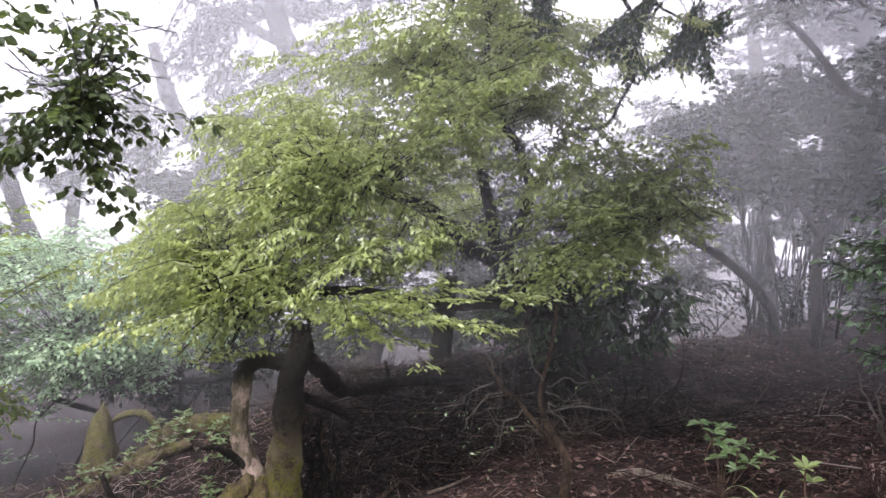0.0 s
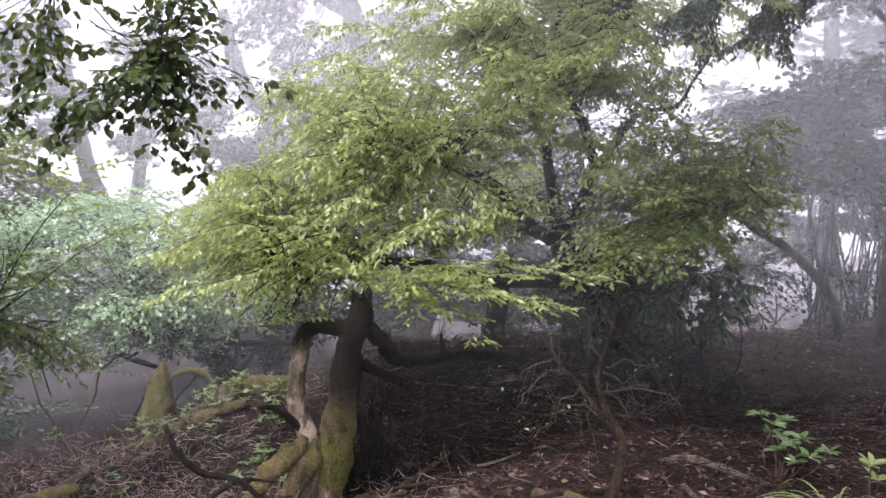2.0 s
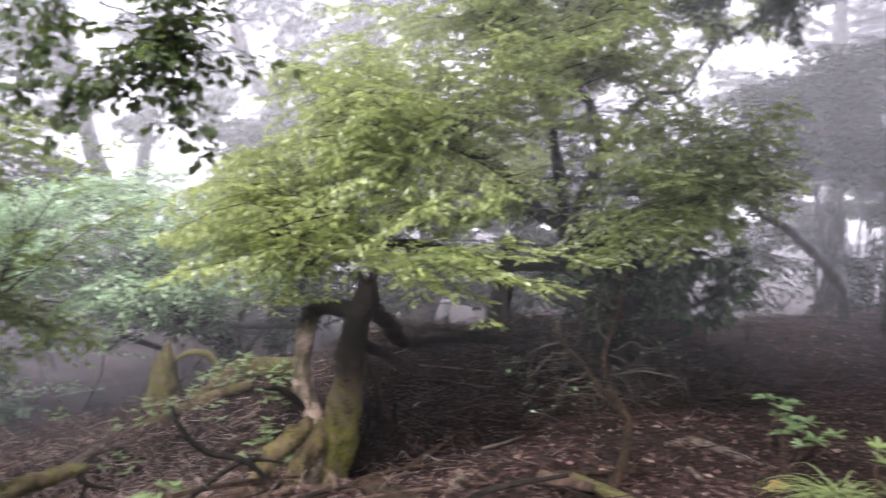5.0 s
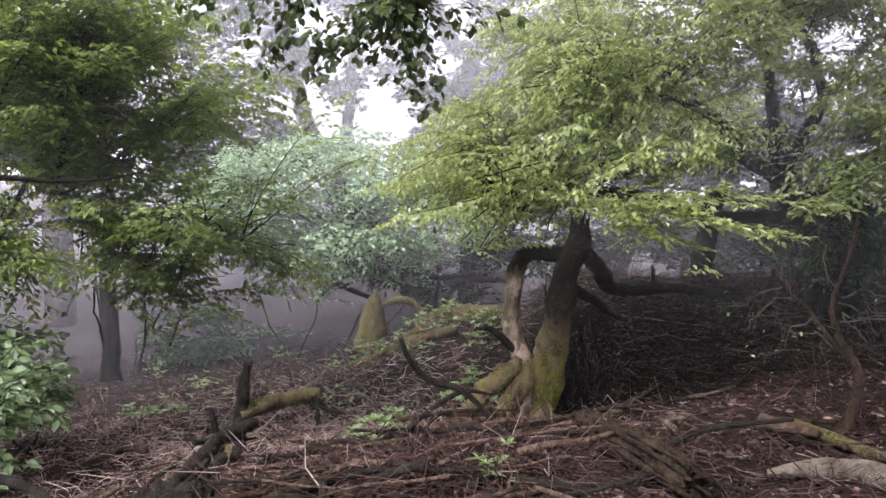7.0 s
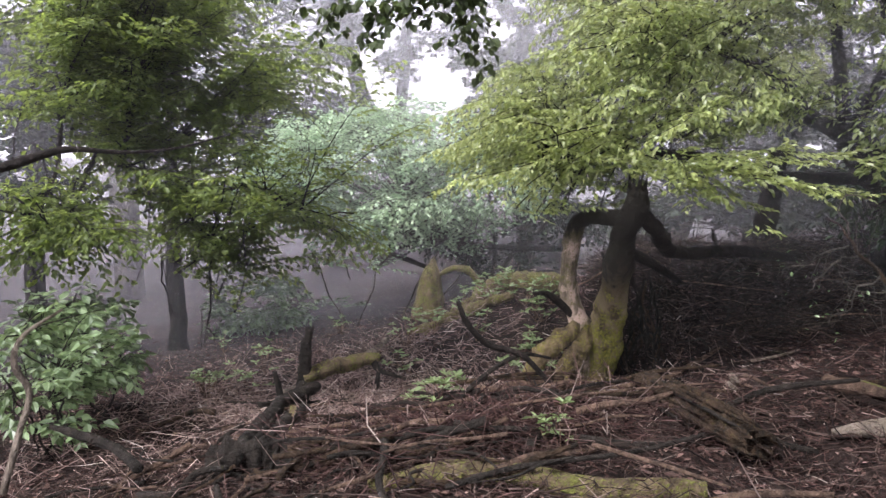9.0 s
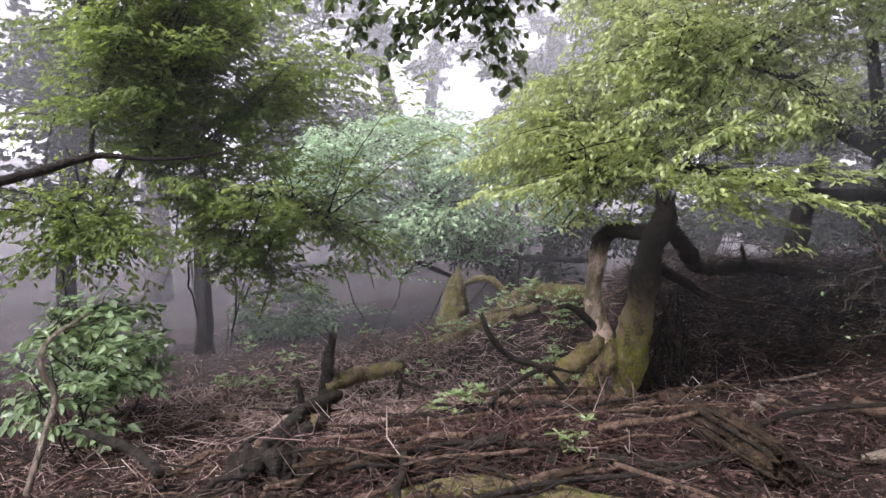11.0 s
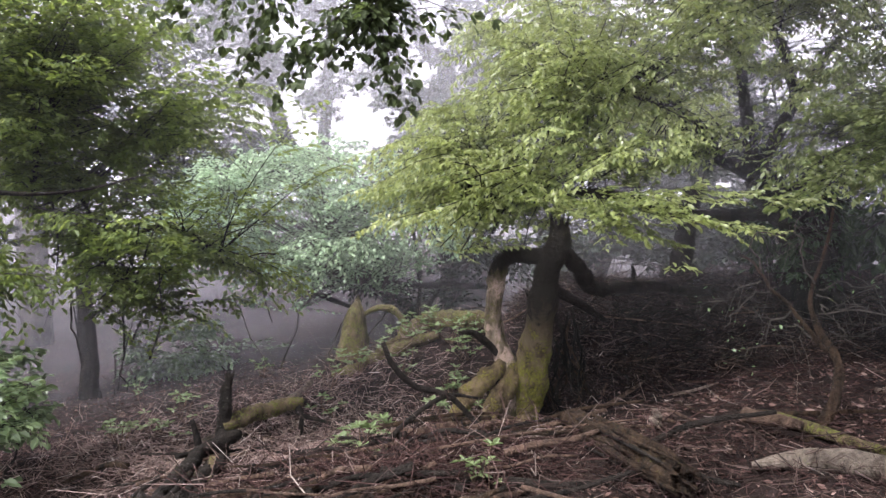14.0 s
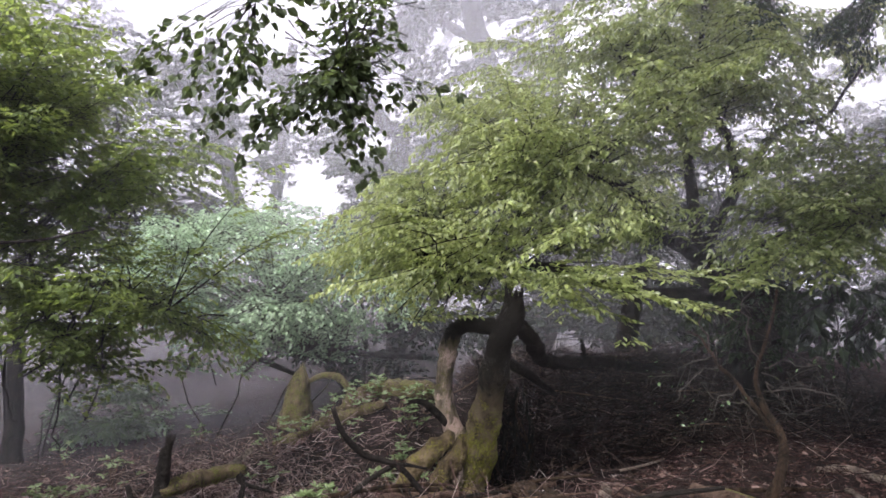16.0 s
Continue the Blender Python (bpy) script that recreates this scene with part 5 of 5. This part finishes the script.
# ---- the bare sapling and its twigs ----
def build_sapling():
    root = thing("bare_sapling", (1.38, 2.90, 0.59), "crooked bare sapling with thin dry twigs", "sapling")
    s = Soup()
    tube(s, [(1.37, 2.90, 0.57), (1.45, 2.92, 0.65), (1.51, 2.94, 0.78), (1.51, 3.04, 0.89), (1.50, 3.13, 1.00), (1.54, 3.21, 1.14), (1.65, 3.35, 1.44)], [0.028, 0.025, 0.021, 0.017, 0.013, 0.009, 0.005], 10, 6, 0.3, 18, wander=0.012, seed=3)
    under(root, "stem", s, ROTTEN)
    s = Soup()
    tube(s, [(1.51, 3.04, 0.89), (1.40, 3.13, 1.04), (1.31, 3.21, 1.18), (1.27, 3.32, 1.24)], [0.009, 0.008, 0.006, 0.004], 8, 6, 0.2, 14, wander=0.01, seed=4)
    under(root, "branch", s, ROTTEN)
    rng = np.random.default_rng(3)
    ends = [(1.73, 2.93, 1.01), (1.54, 2.93, 0.96), (1.63, 2.98, 1.07), (1.40, 3.18, 1.35), (1.20, 3.06, 0.85),
    (1.05, 3.20, 1.03), (1.48, 3.24, 1.44), (1.29, 3.03, 0.96), (1.73, 3.03, 1.15), (1.13, 3.13, 0.96)]
    heads = [(1.50, 3.11, 1.03), (1.54, 3.12, 1.05), (1.52, 3.17, 1.10), (1.31, 3.21, 1.18), (1.40, 3.13, 1.04),
    (1.31, 3.21, 1.15), (1.53, 3.21, 1.14), (1.46, 3.07, 0.94), (1.53, 3.17, 1.12), (1.35, 3.18, 1.12)]
    for a, b in zip(heads, ends):
        a, b = np.array(a), np.array(b)
        s = Soup()
        tube(s, [a, (a + b) / 2 + rng.normal(0, 0.03, 3) + UP * 0.03, b], [0.004, 0.002], 5, 7, 0, wander=0.012, seed=int(rng.integers(99)))
        for k in range(5):
            q = a + (b - a) * rng.uniform(0.3, 1)
            thin(s, [q, q + rng.normal(0, 0.05, 3), q + rng.normal(0, 0.09, 3) - UP * 0.03], 0.002)
        under(root, "twig", s, GREY)
    green = Leaves()
    for b in ends[4:6] + ends[7:10]:
        for k in range(7):
            q = np.array(b) + rng.normal(0, 0.05, 3)
            green.put(q, rng.normal(0, 1, 3), UP + rng.normal(0, 0.4, 3), rng.uniform(0.014, 0.026))
    under(root, "leaves", green.soup(0.6), LEAF_GLOSSY, "few small round leaves", False)


build_sapling()


# ---- small plants on the floor ----
def whorl_plant(name, label, foot, tops, size, mat, seed, leaves=7):
    """A little plant: thin stems, each with a whorl of leaves that are parts of their own."""
    rng = np.random.default_rng(seed)
    foot = np.array((foot[0], foot[1], ground(foot[0], foot[1])))
    root = thing(name, tuple(foot), label, "plant")
    for top in tops:
        top = np.array(top)
        s = Soup()
        tube(s, [foot, (foot + top) / 2 + rng.normal(0, 0.02, 3), top], [0.004, 0.0025], 6, 5)
        under(root, "stem", s, DEAD)
        for k in range(leaves):
            a = k * 6.28 / leaves + rng.uniform(-0.3, 0.3)
            one = Leaves()
            one.put(top, np.array((math.cos(a), math.sin(a), rng.uniform(0.0, 0.9))), UP + rng.normal(0, 0.35, 3), size * rng.uniform(0.75, 1.15))
            under(root, "leaf", one.soup(0.4), mat, "", False)


whorl_plant("young_evergreen", "young plant with whorls of glossy green leaves", (2.33, 3.15, 0.64), [(2.32, 3.27, 0.89), (2.34, 3.19, 0.86), (2.34, 3.13, 0.82), (2.34, 3.07, 0.80), (2.39, 3.28, 0.80),
    (2.42, 2.95, 0.80), (2.43, 3.13, 0.81), (2.41, 3.22, 0.87), (2.37, 2.99, 0.77), (2.30, 3.11, 0.77),
    (2.33, 3.02, 0.74)], 0.058, LEAF_GLOSSY, 3, 9)
whorl_plant("young_evergreen", "young plant with whorls of yellow-green leaves", (2.23, 2.47, 0.77), [(2.22, 2.47, 0.89), (2.24, 2.46, 0.84)], 0.06, GRASS, 4)
for k, spot in enumerate([(-0.44, 3.77, 0.35), (-0.27, 3.89, 0.36), (-0.71, 6.76, 0.19), (-0.90, 6.74, 0.12), (-0.49, 6.48, 0.22),
    (-1.91, 4.62, -0.01), (-2.15, 5.60, -0.14), (-2.20, 6.64, -0.23), (0.16, 2.59, 0.51), (-0.11, 6.20, 0.17),
    (0.15, 5.60, 0.38), (0.06, 5.30, 0.30), (0.21, 5.20, 0.38), (-2.91, 7.45, -0.38), (-1.78, 7.80, -0.18),
    (-0.04, 6.00, 0.39), (0.07, 5.80, 0.32), (0.26, 5.79, 0.47), (-0.25, 6.40, 0.19), (-0.41, 6.79, 0.24),
    (0.11, 4.90, 0.26), (-0.33, 3.48, 0.39), (-0.72, 5.35, 0.11), (-0.28, 5.59, 0.21), (-0.19, 6.00, 0.34),
    (-0.11, 6.20, 0.39), (0.19, 5.60, 0.46), (0.28, 5.89, 0.51), (0.02, 5.20, 0.34), (-0.05, 5.00, 0.31),
    (-0.65, 6.17, 0.17), (-0.87, 6.14, 0.11), (-1.95, 5.88, -0.12), (-1.81, 5.09, -0.05), (-2.20, 5.15, -0.07)]):
    rng = np.random.default_rng(70 + k)
    z = ground(spot[0], spot[1])
    tops = [(spot[0] + rng.normal(0, 0.07), spot[1] + rng.normal(0, 0.07), z + rng.uniform(0.05, 0.2)) for _ in range(6)]
    whorl_plant("floor_plant", "small green plant with spreading leaves on the forest floor", spot, tops, 0.048, LEAF_SOFT, 80 + k, 6)


def fallen_leaf(at, size, seed):
    """One large curled dead leaf."""
    one = Leaves()
    one.put((0, 0, 0.012), (0.5, -0.3, 0.25), (0.2, -0.8, 0.6), size)
    ob = new("fallen_leaf", one.soup(0.55, 0.16, 0.2).mesh("fallen_leaf", YELLOW, False))
    ob.location = (at[0], at[1], ground(at[0], at[1]))
    tagged(ob, "large curled yellow-brown dead leaf on the needles", "leaf")


fallen_leaf((2.04, 2.85, 0.66), 0.1, 1)
fallen_leaf((2.73, 2.40, 0.79), 0.07, 2)


def sedge(foot, count, reach, seed):
    rng = np.random.default_rng(seed)
    foot = np.array((foot[0], foot[1], ground(foot[0], foot[1])))
    root = thing("sedge_tuft", tuple(foot), "arching tuft of light green sedge blades", "grass")
    for k in range(count):
        a = rng.uniform(0, 6.28)
        out = np.array((math.cos(a), math.sin(a), 0))
        n, w = 7, rng.uniform(0.004, 0.007)
        side = np.cross(out, UP)
        length = reach * rng.uniform(0.5, 1.1)
        rise = rng.uniform(0.5, 1.0)
        f0 = foot + rng.normal(0, 0.03, 3) * (1, 1, 0)
        verts, faces = [], []
        for i in range(n):
            t = i / (n - 1)
            c = f0 + out * length * t + UP * length * rise * (t - 0.95 * t * t)
            ww = w * (1 - t) ** 0.6 + 0.0006
            verts += [c - side * ww, c - UP * ww * 0.4, c + side * ww]
        for i in range(n - 1):
            b = 3 * i
            faces += [(b, b + 1, b + 4, b + 3), (b + 1, b + 2, b + 5, b + 4)]
        s = Soup()
        s.add(verts, faces)
        under(root, "blade", s, GRASS)


sedge((2.20, 2.62, 0.67), 110, 0.30, 5)
sedge((2.27, 2.44, 0.72), 50, 0.24, 6)


# ---- brush: sticks one could pick up ----
def stick(a, b, r, mat, seed, name="stick", label="dry brown stick lying in the brush", bend=0.03):
    rng = np.random.default_rng(seed)
    a, b = np.array(a), np.array(b)
    mid = [a + (b - a) * k + rng.normal(0, bend, 3) * np.linalg.norm(b - a) * (1, 1, 0.5) for k in (0.33, 0.67)]
    single(name, [tuple(a), *[tuple(m) for m in mid], tuple(b)], [r, r * 0.9, r * 0.8, r * 0.5], mat, label, "stick", 7, 0.15, 20, seed=seed, group="sticks in the brush", steps=4)


for k, (a, b, r) in enumerate((
        ((-0.51, 2.85, 0.47), (-0.05, 2.75, 0.42), 0.018), ((-0.27, 3.49, 0.39), (0.12, 3.50, 0.40), 0.014),
        ((0.12, 3.50, 0.41), (0.48, 3.26, 0.42), 0.012), ((-0.27, 3.89, 0.36), (0.19, 4.00, 0.30), 0.045),
        ((-0.20, 3.29, 0.37), (0.04, 3.00, 0.38), 0.014), ((0.18, 3.20, 0.40), (0.39, 2.98, 0.43), 0.012),
        ((0.95, 3.37, 0.61), (0.97, 3.21, 0.43), 0.009), ((1.11, 3.64, 0.54), (1.13, 3.21, 0.49), 0.007),
        ((1.26, 4.21, 0.51), (1.48, 4.14, 0.58), 0.009), ((0.85, 4.22, 0.44), (1.18, 4.55, 0.62), 0.016),
        ((1.26, 3.11, 0.53), (1.74, 3.00, 0.55), 0.012), ((1.79, 2.98, 0.60), (1.74, 2.78, 0.57), 0.012),
        ((1.02, 3.49, 0.56), (1.04, 3.18, 0.50), 0.008), ((2.42, 2.40, 0.81), (2.36, 2.03, 0.76), 0.007),
        ((0.97, 3.50, 0.57), (0.89, 3.11, 0.52), 0.016), ((1.19, 3.03, 0.58), (1.34, 2.86, 0.54), 0.03))):
    stick(*lay([a, b], 0.05 + r), r, (DEAD, ROTTEN, BLEACHED)[k % 3], k)

rng = np.random.default_rng(77)
for k in range(150):
    x, y = rng.normal(-0.15, 0.65), rng.normal(3.05, 0.5)
    if y < 2.1 or x > 0.4:
        continue
    a = rng.normal(0.1, 0.85) + (math.pi if rng.random() < 0.5 else 0)
    h = rng.uniform(0.25, 0.9)
    dx, dy = math.cos(a) * h, math.sin(a) * h * 0.7
    stick((x, y, ground(x, y) + rng.uniform(0.03, 0.15)), (x + dx, y + dy, ground(x + dx, y + dy) + rng.uniform(0.02, 0.15)), rng.uniform(0.005, 0.017), (DEAD, DARK, ROTTEN, DARK)[k % 4], 200 + k, bend=0.05)


def bank_brush():
    """Dark dead sticks tangled on the bank under the leaning tree."""
    rng = np.random.default_rng(41)
    for k in range(110):
        x, y = rng.uniform(0.6, 3.3), rng.uniform(4.5, 6.4)
        h, a = rng.uniform(0.25, 0.9), rng.uniform(0, 6.28)
        dx, dy = math.cos(a) * h, math.sin(a) * h * 0.8
        stick((x, y, ground(x, y) + rng.uniform(0, 0.1)), (x + dx, y + dy, ground(x + dx, y + dy) + rng.uniform(0, 0.14)), rng.uniform(0.003, 0.009), (DARK, DARK, DEAD)[k % 3], 500 + k,
              label="dark dead stick tangled on the bank", bend=0.09)


bank_brush()
rng = np.random.default_rng(55)
for k in range(30):
    x, y = rng.uniform(-1.7, -0.1), rng.uniform(2.0, 2.8)
    h, a = rng.uniform(0.2, 0.6), rng.uniform(0, 6.28)
    dx, dy = math.cos(a) * h, math.sin(a) * h * 0.6
    stick((x, y, ground(x, y) + rng.uniform(0, 0.08)), (x + dx, y + dy, ground(x + dx, y + dy) + rng.uniform(0, 0.15)), rng.uniform(0.003, 0.012), (DARK, DEAD, DARK)[k % 3], 800 + k, bend=0.08)


def strew(rng, count, long, thick, near, far, heap=0.03, power=1.5, tangle=0.16):
    """Many short bent twigs lying on the floor, as one soup."""
    y = near + (far - near) * rng.random(count) ** power
    x = rng.uniform(-0.75, 1.15, count) * (y + 1.2)
    z = np.array([ground(a, b) for a, b in zip(x, y)]) + rng.uniform(-0.004, heap, count)
    p = np.stack([x, y, z], 1)
    a = rng.uniform(0, 6.28, count)
    h = (long * rng.uniform(0.35, 1.5, count))[:, None]
    d = np.stack([np.cos(a), np.sin(a), rng.normal(0, 0.25, count)], 1)
    line = [p, p + d * h * 0.5 + rng.normal(0, 0.45 * tangle, (count, 3)) * h, p + d * h + rng.normal(0, tangle, (count, 3)) * h]
    u = np.stack([-d[:, 1], d[:, 0], np.zeros(count)], 1)
    w = np.cross(d, u)
    r = (thick * rng.uniform(0.6, 1.5, count))[:, None]
    rings = []
    for q, k in zip(line, (1, 0.8, 0.5)):
        rings += [q + u * r * k, q + (-0.5 * u + 0.87 * w) * r * k, q + (-0.5 * u - 0.87 * w) * r * k]
    verts = np.stack(rings, 1).reshape(-1, 3)
    quads = np.array([(3 * i + j, 3 * i + (j + 1) % 3, 3 * i + 3 + (j + 1) % 3, 3 * i + 3 + j) for i in range(2) for j in range(3)])
    s = Soup()
    s.add(verts, (quads[None] + 9 * np.arange(count)[:, None, None]).reshape(-1, 4))
    return s


def litter():
    """Fallen leaves, needles and fine twigs that nobody could count."""
    rng = np.random.default_rng(12)
    n = 46000
    y = 1.6 + 9.0 * rng.random(n) ** 1.6
    x = rng.uniform(-0.75, 1.15, n) * (y + 1.5)
    z = np.array([ground(a, b) for a, b in zip(x, y)]) + rng.uniform(0.002, 0.02, n)
    a = rng.uniform(0, 6.28, n)
    leaves = Leaves()
    leaves.put(np.stack([x, y, z], 1), np.stack([np.cos(a), np.sin(a), rng.normal(0, 0.3, n)], 1), UP + rng.normal(0, 0.6, (n, 3)), rng.uniform(0.014, 0.045, n))
    tagged(part("leaf_litter", leaves.soup(0.5, 0.06, 0.1), LITTER, None, "", False), "loose brown fallen leaves over the forest floor", "leaf litter", kind="stuff")
    tagged(part("needle_litter", strew(rng, 42000, 0.065, 0.0017, 1.7, 7.0, 0.05), NEEDLE, None), "matted red-brown conifer needles and twiglets", "litter", kind="stuff")
    # brush laid where the bank and foreground are shaded, shade in its colour
    dark = strew(rng, 22000, 0.12, 0.0026, 1.7, 8.0, 0.14, tangle=0.3)
    v = dark.v[0].reshape(-1, 9, 3)
    spot = np.stack([rng.uniform(0.55, 3.6, len(v)), rng.uniform(4.5, 6.5, len(v))], 1)
    near = rng.random(len(v)) < 0.4
    v[near] = v[near, :1] + (v[near] - v[near, :1]) * (0.8, 0.8, 0.5)
    spot[near] = np.stack([rng.uniform(-1.9, 1.3, near.sum()), rng.uniform(1.8, 3.3, near.sum())], 1)
    z = np.array([ground(a, b) for a, b in spot]) - np.array([ground(a, b) for a, b in v[:, 0, :2]]) - np.where(near, rng.uniform(0.03, 0.1, len(v)), 0)
    v += np.concatenate([spot - v[:, 0, :2], z[:, None]], 1)[:, None]
    dark.v[0] = v.reshape(-1, 3)
    tagged(part("bank_litter", dark, SHADE_TWIG, None), "matted rootlets and twigs on bank and foreground, coloured dark for shade", "litter", kind="stuff")
    # pale twigs gathered on the left slope, brightening it by colour
    pale = strew(rng, 5500, 0.12, 0.0019, 1.7, 8.0, 0.1, tangle=0.45)
    c = np.array((-0.8, 4.8))
    v = pale.v[0].reshape(-1, 9, 3)
    spot = c + rng.normal(0, 1, (len(v), 2)) * (0.9, 1.1)
    side = rng.random(len(v)) < 0.2
    spot[side] = np.array((-1.4, 4.0)) + rng.normal(0, 1, (side.sum(), 2)) * (0.65, 0.6)
    z = np.array([ground(a, b) for a, b in spot]) - np.array([ground(a, b) for a, b in v[:, 0, :2]])
    v += np.concatenate([spot - v[:, 0, :2], z[:, None]], 1)[:, None]
    pale.v[0] = v.reshape(-1, 3)
    tagged(part("pale_twig_litter", pale, STRAW, None), "heap of thin bleached grey twigs, paled further to light the slope", "litter", kind="stuff")
    tagged(part("twig_litter", strew(rng, 6500, 0.15, 0.0025, 1.7, 8.0, 0.06, tangle=0.16), TWIG, None), "thin dry twigs scattered on the floor", "litter", kind="stuff")

    heap = strew(rng, 2600, 0.13, 0.0022, 1.7, 8.0, 0.13, tangle=0.4)
    v = heap.v[0].reshape(-1, 9, 3)
    spot = np.array((-0.15, 3.0)) + rng.normal(0, 1, (len(v), 2)) * (0.42, 0.25)
    z = np.array([ground(a, b) for a, b in spot]) - np.array([ground(a, b) for a, b in v[:, 0, :2]])
    v += np.concatenate([spot - v[:, 0, :2], z[:, None]], 1)[:, None]
    heap.v[0] = v.reshape(-1, 3)
    tagged(part("brush_heap", heap, NEEDLE, None), "loose heap of thin dead red-brown fronds and twigs", "brush", kind="stuff")


litter()
